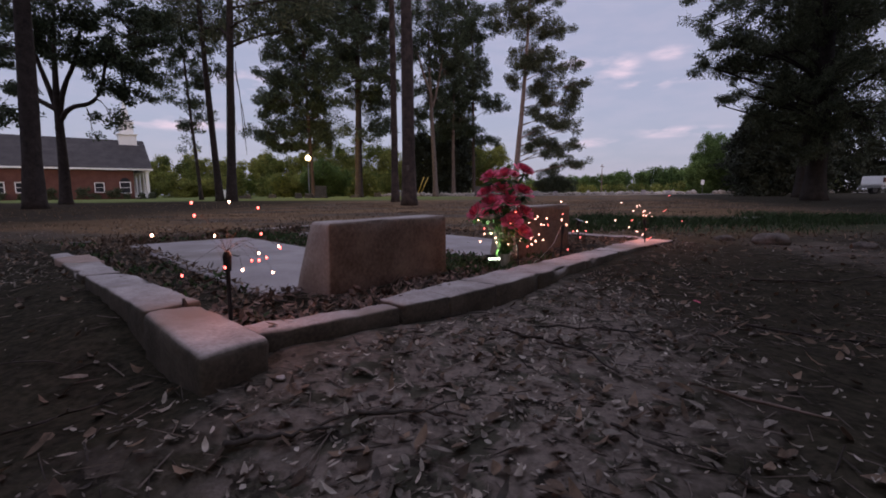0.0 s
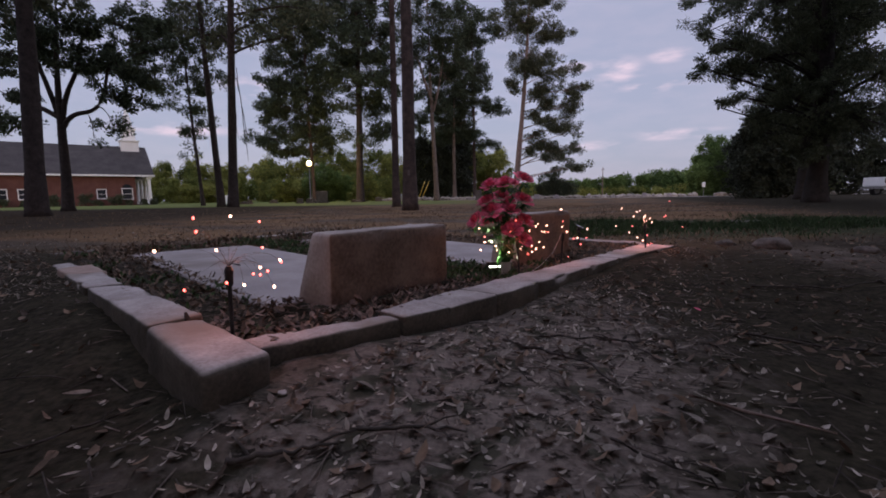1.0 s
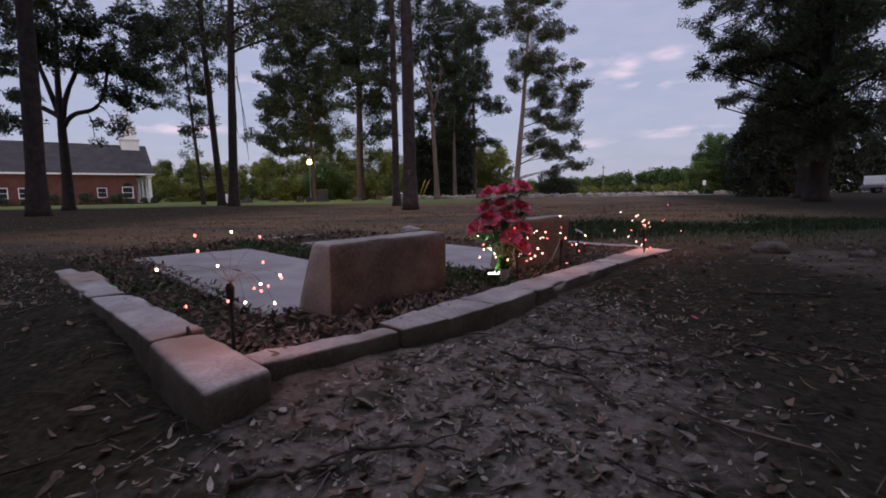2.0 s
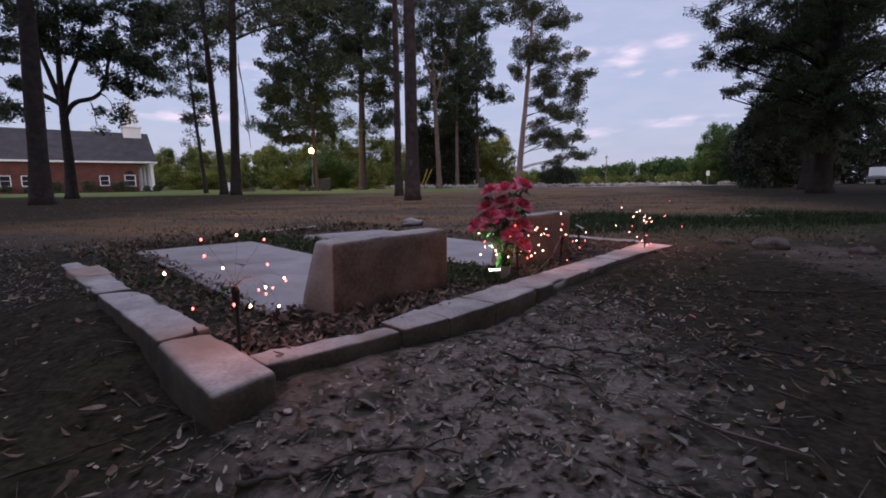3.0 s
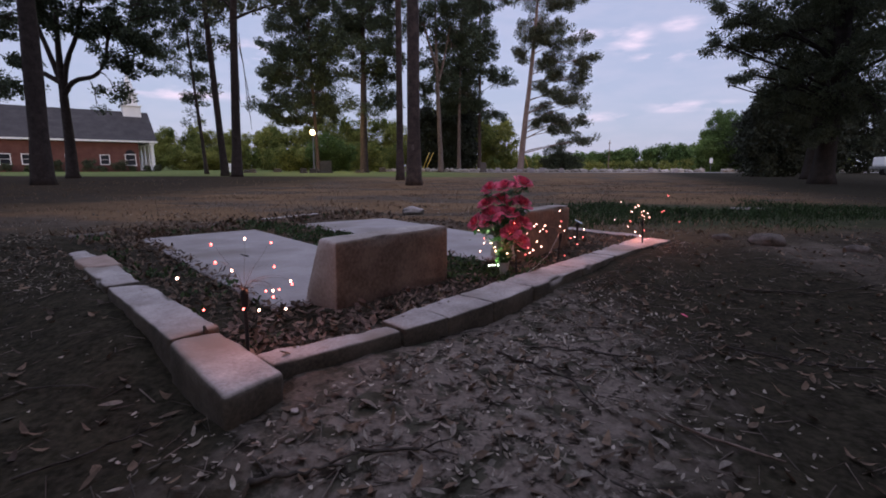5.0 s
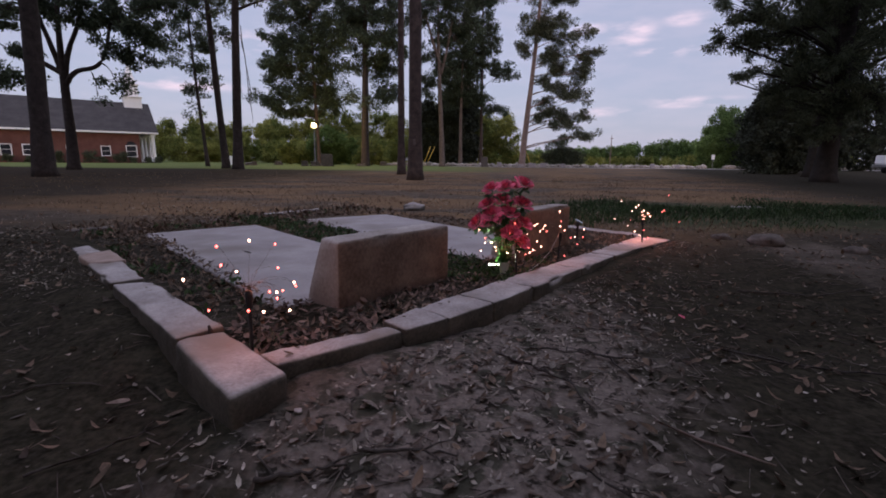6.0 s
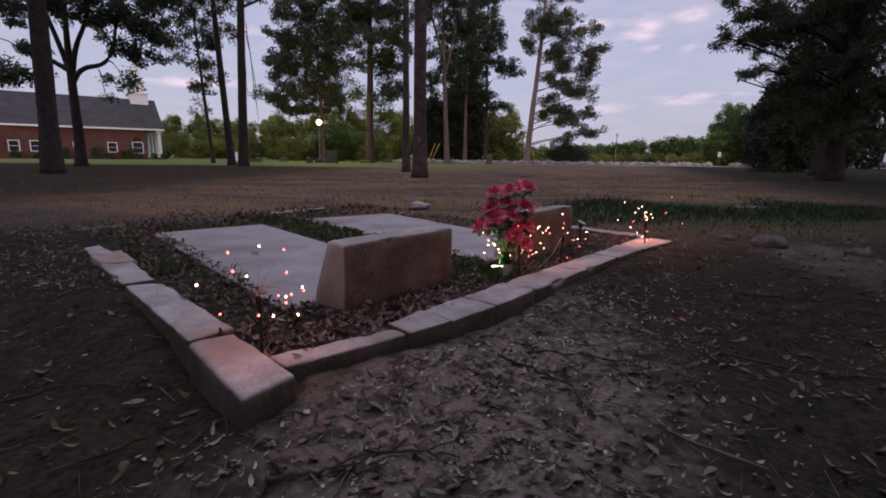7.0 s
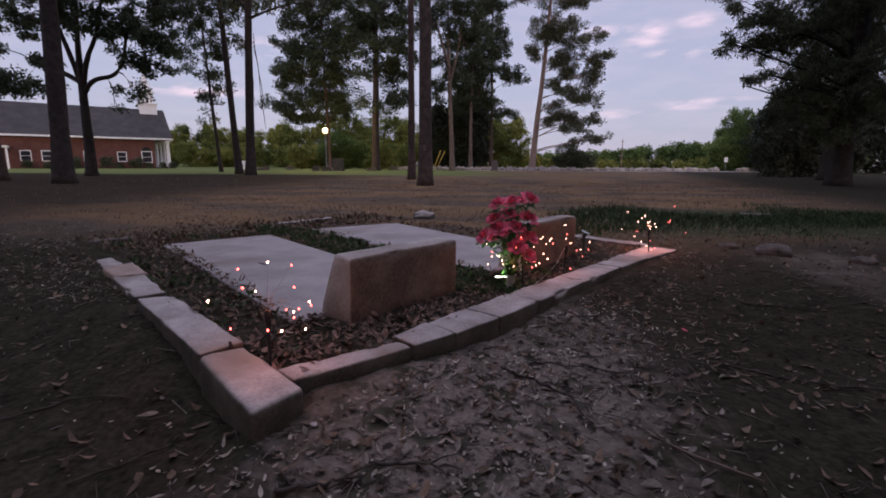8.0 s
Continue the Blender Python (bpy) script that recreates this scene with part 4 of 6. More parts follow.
# larger single leaves on the trodden soil before the kerb
g_soil = random.Random(19)
SOIL_LEAVES = [leaf_mesh("fallen_leaf", 5, 0.052, w, m, f, c) for w, m, f, c in ((0.016, M_LEAF, 0.5, -0.25), (0.022, M_LEAF, 0.35, 0.12), (0.013, M_LEAF, 0.8, -0.1), (0.024, M_REDLEAF, 0.5, -0.3), (0.018, M_REDLEAF, 0.2, 0.1))]
for k in range(150):
    x, y = g_soil.gauss(0.18, 0.42), g_soil.uniform(0.85, 2.5)
    q = PLOT_INV @ Vector((x, y, 0))
    if q.y > -0.04 and q.x > -0.03:
        continue
    me = SOIL_LEAVES[g_soil.choice((0, 0, 1, 1, 2, 3, 4))]
    m = pose(x, y, height(x, y) + 0.010, g_soil.uniform(-16, 16), g_soil.uniform(-22, 22), g_soil.uniform(0, 360)) @ Matrix.Scale(g_soil.uniform(0.55, 1.25), 4)
    tagged(part("fallen_leaf", me, None, None, "", m), "dry curled leaf lying on trodden soil", "leaf", "leaves on the soil")


def debris(n, seed):
    """Fine broken sticks and pine straw lying every way."""
    g = np.random.default_rng(seed)
    xy = scattered(n, seed, -3.6, 4.8, 0.25, 5.2, lambda u, v, x, y: 0.0 if covered(u, v) else (0.6 if inside(u, v, x, y) else 0.7 * strewn(u, v, x, y)))
    k = len(xy)
    p = np.column_stack([xy, plane_at(xy[:, 0], xy[:, 1]) + 0.005])
    a = g.uniform(0, 6.283, k)
    d = np.column_stack([np.cos(a), np.sin(a), g.normal(0, 0.12, k)]) * g.uniform(0.012, 0.055, k)[:, None]
    w = np.column_stack([-np.sin(a), np.cos(a), np.zeros(k)]) * g.uniform(0.0007, 0.0022, k)[:, None]
    up = np.array([0, 0, 0.0018])
    v = np.stack([p - d - w, p - d + w, p - d + up, p + d - w, p + d + w, p + d + up], axis=1).reshape(-1, 3)
    f = []
    for i in range(k):
        o = 6 * i
        f += [(o, o + 3, o + 5, o + 2), (o + 1, o + 2, o + 5, o + 4)]
    tagged(new("stick_debris", mesh_of("stick_debris", v.tolist(), f, M_STICK)), "fine broken sticks and straw on the soil", "leaf litter", kind="stuff")


debris(26000, 51)


def twig(points, r, seed, label):
    g = random.Random(seed)
    pts = []
    for (xa, ya), (xb, yb) in zip(points[:-1], points[1:]):
        for k in range(6):
            t = k / 6
            x, y = xa + (xb - xa) * t + g.uniform(-0.006, 0.006), ya + (yb - ya) * t + g.uniform(-0.006, 0.006)
            pts.append((x, y, height(x, y) + r + 0.004 + g.uniform(0, 0.006)))
    n = len(pts)
    lines = [(pts, [r * (1 - 0.65 * i / n) for i in range(n)])]
    for k in range(2):
        i = g.randrange(2, n - 3)
        p = Vector(pts[i])
        e = p + Vector((g.uniform(-0.1, 0.1), g.uniform(-0.06, 0.06), 0.012))
        lines.append(([p, p.lerp(e, 0.5) + Vector((0, 0, 0.006)), e], [r * 0.5, r * 0.4, r * 0.2]))
    ob = new("twig", tubes("twig", lines, M_TWIG, 6, 0.15, g))
    tagged(ob, label, "twig", "fallen twigs")


TWIGS = (
    (((-0.202, 1.099), (-0.074, 1.108), (0.046, 1.102)), 0.0056),
    (((-0.413, 0.984), (-0.307, 1.024), (-0.208, 1.065)), 0.0070),
    (((0.165, 1.76), (0.30, 1.655), (0.385, 1.53), (0.428, 1.327)), 0.0064),
    (((0.50, 1.84), (0.597, 1.76), (0.62, 1.50)), 0.0055),
    (((0.30, 1.86), (0.52, 1.80), (0.80, 1.74)), 0.004),
    (((1.10, 1.95), (1.6, 1.85), (2.2, 1.7)), 0.006),
    (((-0.05, 1.86), (0.1, 1.96), (0.2, 1.98)), 0.003),
    (((-0.95, 1.0), (-0.8, 1.15), (-0.72, 1.26)), 0.004),
    (((-1.5, 1.2), (-1.3, 1.4), (-1.0, 1.38)), 0.005),
    (((1.7, 2.9), (2.1, 2.8), (2.6, 2.95)), 0.006),
    (((0.32, 1.10), (0.43, 1.0), (0.5, 0.92)), 0.004),
)
for i, (pts, r) in enumerate(TWIGS):
    twig(pts, r, i, "dry broken twig lying on the leaf litter")


bare = [(0.585 + 0.225 * t, 1.320 - 0.172 * t ** 0.8) for t in (0, 0.2, 0.4, 0.6, 0.8, 1.0)]
ob = new("bare_stick", tubes("bare_stick", [([(x, y, height(x, y) + 0.012) for x, y in bare], [0.0045, 0.0042, 0.0040, 0.0036, 0.003, 0.002])], M_BARKP, 7, 0.12, random.Random(6)))
tagged(ob, "pale barkless stick lying on the soil", "twig", "fallen twigs")


def stub(u, v, z, h, name, label):
    """A dead stalk poking out of a joint."""
    p = on_plot(u, v, z)
    ob = new(name, tubes(name, [([p, p + Vector((0.004, 0, h * 0.6)), p + Vector((-0.003, 0.004, h))], [0.009, 0.008, 0.004])], M_TWIG, 7, 0.2, random.Random(3)))
    tagged(ob, label, "stalk")


stub(0.165, 0.446, 0.095, 0.046, "dead_stalk", "short dark dead stalk standing in the kerb's joint")


for k, (u, v, h) in enumerate(((0.98, 0.42, 0.11), (1.03, 0.40, 0.08), (0.45, 0.34, 0.06), (1.30, 0.36, 0.05))):
    p, lean = on_plot(u, v, -0.01), Vector((0.05 + 0.03 * k, 0.02, h))
    ob = new("dead_sprig", tubes("dead_sprig", [([p, p + lean * 0.5 + Vector((0, 0, 0.01)), p + lean], [0.003, 0.0025, 0.001])], M_TWIG, 6))
    tagged(ob, "thin dead sprig standing in the leaves", "sprig", "dead sprigs")


def weeds():
    spots = scattered(18000, 15, -3.6, 2.5, 1.3, 6.5, lambda u, v, x, y: (0.75 if inside(u, v, x, y) and (1.62 + 0.13 * (v - 0.8) < u < 2.5 or u < 0.75 or v > 3.5) else 0.0) * max(0.0, (0.75 if 1.62 < u - 0.13 * (v - 0.8) < 2.1 else 0.05) + noise.noise((x * 3, y * 3, 9))))
    z = plane_at(spots[:, 0], spots[:, 1]) + 0.012
    me = sprays("weeds", np.column_stack([spots, z]), np.full(len(spots), 0.03), 9, 0.035, 0.016, M_WEED, 6, 0.5)
    tagged(new("low_weeds", me), "low green weeds growing between the grave slabs", "weeds", kind="stuff")


weeds()


def blades(name, xy, h, w, material, seed, label):
    g = np.random.default_rng(seed)
    n = len(xy)
    z = plane_at(xy[:, 0], xy[:, 1]) - 0.01
    p = np.column_stack([xy, z])
    a = g.uniform(0, 6.283, n)
    side = np.column_stack([np.cos(a), np.sin(a), np.zeros(n)]) * (w * g.uniform(0.6, 1.4, n))[:, None]
    bend = g.normal(0, 0.45, (n, 2))
    hh = h * g.uniform(0.4, 1.4, n)
    tip = p + np.column_stack([bend * hh[:, None], hh])
    mid = p + np.column_stack([bend * hh[:, None] * 0.3, hh * 0.6])
    v = np.stack([p - side, p + side, mid + side * 0.7, tip, mid - side * 0.7], axis=1).reshape(-1, 3)
    faces = [(5 * i, 5 * i + 1, 5 * i + 2, 5 * i + 3, 5 * i + 4) for i in range(n)]
    tagged(new(name, mesh_of(name, v.tolist(), faces, material)), label, "grass", kind="stuff")


blades("grass_patch", scattered(56000, 31, 1.2, 14, 4.2, 9.5, lambda u, v, x, y: (0 if (u < 4.3 and v > -0.1) else 1) * smooth(0.0, 0.5, noise.noise((x * 0.5, y * 0.8, 4.2)) + 0.55 - 0.35 * abs(y - 6.8 - 0.03 * x))),
       0.085, 0.004, M_GRASS, 32, "ragged green grass beyond the plot's far corner")
blades("dry_grass", scattered(130000, 41, -14, 12, 4.5, 22, lambda u, v, x, y: 0 if (-0.2 < u < 4.4 and -0.2 < v < 4.4) else 0.55 * max(0.1, 0.45 + noise.noise((x * 0.6, y * 0.6, 8))) * smooth(5.0, 2.5, x - 0.32 * y) * (0.12 + 0.88 * smooth(-7.0, -3.0, x))),
       0.045, 0.005, M_STRAW, 42, "thin brown dry grass over the open field")
blades("grass_tufts", scattered(90000, 43, -16, 12, 5.2, 20, lambda u, v, x, y: 0 if (-0.2 < u < 4.4 and -0.2 < v < 4.4) else smooth(0.12, 0.40, noise.noise((x * 1.1, y * 1.1, 3)) + 0.35 * noise.noise((x * 4, y * 4, 6))) * smooth(6.5, 4.0, x - 0.32 * y) * (0.4 + 0.6 * smooth(-8.0, -3.5, x))),
       0.036, 0.005, M_TUFT, 44, "dull olive tufts of low grass over the field")


def stone(x, y, r, seed, label, flat=0.55, material=None):
    bm = bmesh.new()
    bmesh.ops.create_icosphere(bm, subdivisions=3, radius=r)
    for v in bm.verts:
        v.co *= 1 + 0.28 * noise.noise(v.co / r * 1.3 + Vector((seed, 0, 0)))
        v.co.z *= flat
    ob = part("stone", bm, material or M_CONC, None, "", Matrix.Translation((x, y, height(x, y) + r * 0.15)), True)
    tagged(ob, label, "stone", "loose stones")


stone(-0.66, 6.80, 0.16, 1, "pale rough stone lying beyond the grave plot", 0.5)
stone(-0.405, 1.245, 0.013, 3, "small pale pebble on the soil")
for i, (x, y, r) in enumerate(((2.75, 4.35, 0.15), (3.30, 4.05, 0.09), (2.50, 4.60, 0.08))):
    stone(x, y, r, 5 + i, "half-buried earth-stained stone by the grass", 0.42, M_DULLSTONE)


def flat_marker(x, y):
    ob = part("flat_marker", worn_prism(((-0.21, -0.10), (0.21, -0.10), (0.21, 0.10), (-0.21, 0.10)), -0.05, 0.030, 0.006, 0.004, 44), M_SLAB, None, "", pose(x, y, height(x, y), 0, 0, 6), True)
    tagged(ob, "flat pale grave marker lying in the green grass", "grave marker")


flat_marker(4.45, 7.55)


def lone_leaf(name, x, y, z, size, turn, material, label, category):
    me = leaf_mesh(name, 4, size, size * 0.45, material, 0.4, -0.25)
    tagged(part(name, me, None, None, "", pose(x, y, z, 0, 0, turn)), label, category)


lone_leaf("fallen_leaf", -1.446, 3.283, 0.036, 0.07, 80, M_TWIG, "single dark leaf lying on the grave slab", "leaf")
lone_leaf("fallen_petal", 1.174, 2.42, height(1.174, 2.42) + 0.008, 0.04, 30, M_PETAL, "single red silk petal lying on the soil", "petal")


# ---- trees ----
def tree(name, x, y, r, h, seed, label, kind, crown0, spread, material, bark=None, lean=(0, 0), bias=(0, 0), limbs=26, per=170, leaf=(0.30, 0.10), clump=0.9, flat=0.6, fork=0.0, droop=0.0, start=0.35, sag=0.0, top=1.0):
    """A tapered trunk with limbs and a crown of many small blades. crown0: where the limbs begin; spread: their greatest reach."""
    g = random.Random(seed)
    bark = bark or M_BARK
    rt = root(name, pose(x, y, height(x, y) - 0.05), label, "tree", "", "")
    n = 14
    pts, rad = [], []
    for i in range(n + 1):
        t = i / n
        w = 0.10 * r * 4 * math.sin(t * 5 + seed) * t
        pts.append(Vector((lean[0] * t + w, lean[1] * t + w * 0.6, h * t)))
        rad.append(r * (1 - 0.78 * t) * (1.0 + 0.40 * math.exp(-t * h / 0.35)))
    pts.insert(1, Vector((0, 0, 0.30)))
    rad.insert(1, r * 1.22)
    lines = [(pts, rad)]

    def axis(z):
        t = min(1.0, z / h)
        w = 0.10 * r * 4 * math.sin(t * 5 + seed) * t
        return Vector((lean[0] * t + w, lean[1] * t + w * 0.6, z))

    cen, crad = [], []
    for k in range(limbs):
        t = (k + g.random()) / limbs
        z = crown0 + (h * top - crown0) * t
        a = k * 2.399 + g.uniform(-0.5, 0.5)
        shape = (0.42 + 0.58 * min(1, t * 2.2) * (1.0 - 0.5 * max(0, t - 0.5))) if kind == "cedar" else (math.sin(math.pi * min(1, 0.18 + 0.82 * t)) ** 0.7) if kind != "pine" else (0.55 + 0.45 * math.sin(math.pi * (0.15 + 0.85 * t)))
        reach = spread * shape * g.uniform(0.55, 1.1)
        d = Vector((math.cos(a), math.sin(a), 0))
        d2 = d * reach + Vector((bias[0], bias[1], 0)) * shape
        p0 = axis(z)
        rise = reach * (g.uniform(-0.05, 0.25) if kind == "pine" else g.uniform(0.15, 0.55)) - sag * reach
        p1 = p0 + d2 * 0.5 + Vector((g.uniform(-0.12, 0.12) * reach, g.uniform(-0.12, 0.12) * reach, rise * g.uniform(0.3, 1.0) + 0.06 * reach))
        p2 = p0 + d2 + Vector((0, 0, rise))
        br = max(0.018, r * 0.30 * (1 - 0.6 * t))
        lines.append(([p0, p0.lerp(p1, 0.5) + Vector((0, 0, 0.05)), p1, p1.lerp(p2, 0.3), p1.lerp(p2, 0.6)], [br, br * 0.8, br * 0.6, br * 0.4, br * 0.2]))
        m = max(3, int(reach * 1.5 / clump))
        for j in range(m):
            s = start + (1.05 - start) * (j + g.random()) / m
            q = p0.lerp(p1, s * 2) if s < 0.5 else p1.lerp(p2, s * 2 - 1)
            q = q + Vector((g.gauss(0, clump * 0.55), g.gauss(0, clump * 0.55), g.gauss(0.05, clump * 0.35) - droop * s * g.random()))
            cen.append(q)
            crad.append(clump * g.uniform(0.55, 1.2))
            lines.append(([q.lerp(p1, 0.6), q], [br * 0.25, br * 0.12]))
    part("trunk", tubes("trunk", lines, bark, 9, 0.06, g), None, rt, "rough bark trunk with spreading limbs")
    part("crown", sprays("crown", [tuple(c) for c in cen], crad, per, leaf[0], leaf[1], material, seed, flat, droop * 0.6, 1.2 if kind == "pine" else 0.3), None, rt, "uneven leafy crown with gaps")
    return rt


def shaped_tree(name, x, y, r, h, seed, label, masses, material, bark=None, lean=(0, 0), density=5.0, per=80, leaf=(0.17, 0.06), clump=0.42, outward=0.8, droop=0.0, forks=(), gaps=-0.02):
    """A tree whose limbs carry masses of foliage. masses: to the side of the trunk's foot, height, half width and half height; forks: heavy limbs as lists of (side, height)."""
    g = random.Random(seed)
    rt = root(name, pose(x, y, height(x, y) - 0.05), label, "tree", "", "")

    def axis(z):
        t = max(0.0, min(1.0, z / h))
        w = 0.35 * r * math.sin(t * 6 + seed) * t
        return Vector((lean[0] * t + w, lean[1] * t + w * 0.6, max(0.0, min(z, h))))

    zs = [0, 0.3] + [h * i / 14 for i in range(1, 15)]
    lines = [([axis(z) for z in zs], [r * (1 - 0.80 * z / h) * (1 + 0.40 * math.exp(-z / 0.35)) for z in zs])]
    heavy = []
    for way in forks:
        pts = [Vector((a, g.uniform(-0.15, 0.15), b)) for a, b in way]
        for _ in range(2):
            pts = [pts[0]] + [p.lerp(q, f) for p, q in zip(pts[:-1], pts[1:]) for f in (0.25, 0.75)] + [pts[-1]]
        heavy += pts
        lines.append((pts, [r * 0.55 * (1 - 0.65 * i / len(pts)) for i in range(len(pts))]))
    cen, crad = [], []
    for mx, mz, rx, rz in masses:
        rx, rz = rx * 1.22, rz * 1.35
        deep = g.uniform(-0.6, 0.6) * min(2.2, rx)
        c = Vector((mx, deep, mz))
        p0 = axis(mz - (0.15 + 0.2 * g.random()) * abs(mx - axis(mz).x) - 0.2)
        for q in heavy:
            if (q - c).length < (p0 - c).length:
                p0 = q
        br = max(0.02, r * 0.19 * (1 - 0.5 * mz / h))
        mid = p0.lerp(c, 0.5) + Vector((g.uniform(-0.15, 0.15) * rx, g.uniform(-0.25, 0.25), g.uniform(-0.05, 0.45) * rx))
        lines.append(([p0, p0.lerp(mid, 0.5) + Vector((0, 0, 0.08)), mid, mid.lerp(c, 0.5), c], [br, br * 0.8, br * 0.6, br * 0.45, br * 0.3]))
        for k in range(max(4, int(density * rx * (rz + 0.25) * 2))):
            d = Vector((g.gauss(0, 1), g.gauss(0, 1), g.gauss(0, 1))).normalized() * g.random() ** 0.4
            q = c + Vector((d.x * rx, d.y * min(rx, 2.6) * 0.9, d.z * rz))
            if noise.noise(q * (0.62 / clump) + Vector((seed, 0, 0))) < gaps:
                continue
            cen.append(tuple(q))
            crad.append(clump * g.uniform(0.55, 1.25))
            lines.append(([mid.lerp(c, g.random()), q], [br * 0.28, br * 0.10]))
    part("trunk", tubes("trunk", lines, bark or M_BARK, 7, 0.06, g), None, rt, "rough bark trunk with spreading limbs")
    part("crown", sprays("crown", cen, crad, per, leaf[0], leaf[1], material, seed, 0.7, droop, outward), None, rt, "uneven leafy crown with gaps")
    return rt


tree("pine_tree", -14.1, 15.7, 0.30, 24, 101, "tall pine with a bare straight trunk before the church", "pine", 7.2, 4.5, M_NEEDLE, M_BARKM, limbs=30, per=150, lean=(0.9, 0))
shaped_tree("oak_tree", -21.0, 25.2, 0.29, 10.5, 102, "spreading tree with low crooked limbs before the church",
            ((2.8, 8.0, 1.5, 0.8), (3.9, 7.3, 0.8, 0.7), (1.5, 7.6, 1.1, 0.6), (-0.3, 7.9, 0.7, 0.5), (3.0, 6.1, 1.0, 0.5), (4.0, 5.9, 0.7, 0.5), (3.3, 4.5, 0.9, 0.4), (2.1, 3.8, 0.6, 0.2), (-1.8, 6.0, 0.6, 0.3),
             (-2.7, 6.3, 0.6, 0.3), (-2.5, 7.9, 0.9, 0.5), (3.3, 9.8, 2.2, 1.1), (0.4, 10.2, 1.9, 1.1), (5.2, 6.8, 0.8, 0.5), (-1.5, 9.3, 1.3, 0.8), (-4.2, 8.6, 1.4, 0.7), (-4.6, 6.6, 0.8, 0.4), (1.8, 9.2, 1.2, 0.7), (-0.6, 9.0, 1.0, 0.6), (4.8, 9.3, 1.3, 0.8), (5.8, 8.3, 0.8, 0.5)), M_FOLI, M_BARKM,
            lean=(0.3, 0), density=14.0, per=80, leaf=(0.17, 0.085), clump=0.40, outward=0.3, gaps=0.06,
            forks=(((0.05, 4.0), (0.30, 4.75), (0.9, 5.15), (1.9, 5.3), (2.5, 6.0), (2.9, 7.4)), ((0.08, 4.5), (-0.25, 6.0), (-0.8, 8.0), (-1.4, 9.8)), ((0.1, 4.7), (0.5, 6.2), (1.2, 7.5), (1.6, 9.0)), ((0.05, 5.0), (-1.2, 5.7), (-2.4, 6.1))))
tree("young_oak", -26.4, 24.5, 0.10, 5.6, 118, "small tree with thin drooping limbs near the church", "broad", 3.9, 3.4, M_FOLI, M_BARKM, limbs=18, per=90, leaf=(0.2, 0.10), clump=0.6, sag=0.25)
tree("pine_tree", -19.0, 18.0, 0.30, 23, 117, "tall pine with a dense high crown", "pine", 7.5, 5.5, M_NEEDLE, limbs=36, per=105)
shaped_tree("young_pine", -19.8, 36.7, 0.15, 14.5, 103, "slender young pine with thin foliage",
            ((-1.2, 11.1, 1.5, 1.1), (-0.7, 9.1, 1.2, 0.7), (-2.4, 7.7, 1.0, 0.4), (-0.3, 7.6, 0.8, 0.6), (-1.1, 4.4, 0.6, 0.4), (0.1, 4.2, 0.4, 0.3), (-0.5, 5.9, 0.8, 0.5), (1.0, 6.3, 0.4, 0.3), (-0.9, 13.4, 2.1, 1.3), (0.2, 9.5, 0.8, 1.0), (-3.0, 9.4, 1.3, 0.6), (-3.6, 11.6, 1.6, 0.8), (1.0, 11.8, 1.4, 0.9), (1.9, 9.7, 0.9, 0.5), (2.4, 13.2, 1.6, 1.0), (-3.2, 13.6, 1.8, 1.0)),
            M_FOLI, M_BARKM, lean=(-0.9, 0), density=10.0, per=80, leaf=(0.20, 0.08), clump=0.48)
tree("pine_tree", -15.1, 30.2, 0.22, 24, 104, "slim leaning pine with a bare lower trunk", "pine", 10.0, 3.2, M_NEEDLE, M_BARKM, limbs=22, per=80, lean=(-1.0, 0))
tree("pine_tree", -13.07, 27.6, 0.27, 25, 105, "straight pine with a vine hanging on its trunk", "pine", 8.0, 4.5, M_NEEDLE, M_BARKM, limbs=22, per=70, lean=(1.2, 0), bias=(1.2, 0))
shaped_tree("oak_tree", -9.73, 48.0, 0.40, 25, 106, "tall dense tree with a dark layered crown",
            ((0.0, 13.7, 3.2, 1.4), (2.2, 12.2, 1.7, 1.8), (-2.2, 13.0, 1.6, 1.4), (1.5, 9.6, 1.5, 0.9), (2.8, 10.4, 1.1, 1.4), (-1.2, 6.6, 1.2, 0.4), (2.2, 7.2, 1.6, 0.8), (0.7, 5.9, 1.2, 0.4), (-0.4, 9.6, 1.2, 0.5), (1.6, 15.4, 3.2, 1.5), (0.1, 18.4, 4.2, 2.4), (-0.4, 21.9, 3.1, 2.4), (0.3, 11.3, 2.0, 0.8)),
            M_FOLI, M_BARKM, lean=(0.3, 0), density=8.5, per=120, leaf=(0.23, 0.10), clump=0.66, gaps=0.03)
shaped_tree("oak_tree", -15.6, 52.0, 0.22, 23, 116, "broad dense tree with a dark drooping crown",
            ((-1.5, 14.3, 4.2, 2.2), (0.5, 11.8, 2.4, 2.3), (-3.1, 12.4, 1.8, 1.4), (-2.3, 9.8, 3.6, 1.7), (-4.2, 10.4, 1.5, 1.1), (-5.5, 7.2, 2.0, 0.8), (-1.8, 7.1, 3.7, 1.4), (1.3, 8.7, 1.7, 2.0), (2.0, 6.1, 1.2, 0.7), (-3.4, 5.9, 1.7, 0.6), (-0.4, 18.1, 5.3, 2.1), (-1.2, 21.2, 4.6, 2.2)),
            M_FOLI, lean=(-0.6, 0), density=8.0, per=130, leaf=(0.24, 0.105), clump=0.72, droop=0.5, gaps=0.02)
tree("pine_tree", -2.80, 22.2, 0.17, 22, 107, "slim dark pine beside a thicker one", "pine", 13, 3.0, M_NEEDLE, limbs=14, per=80)
scarred = tree("pine_tree", -1.58, 16.3, 0.23, 24, 108, "straight reddish-barked pine with a pale scar", "pine", 11.5, 3.5, M_NEEDLE, limbs=14, per=80)
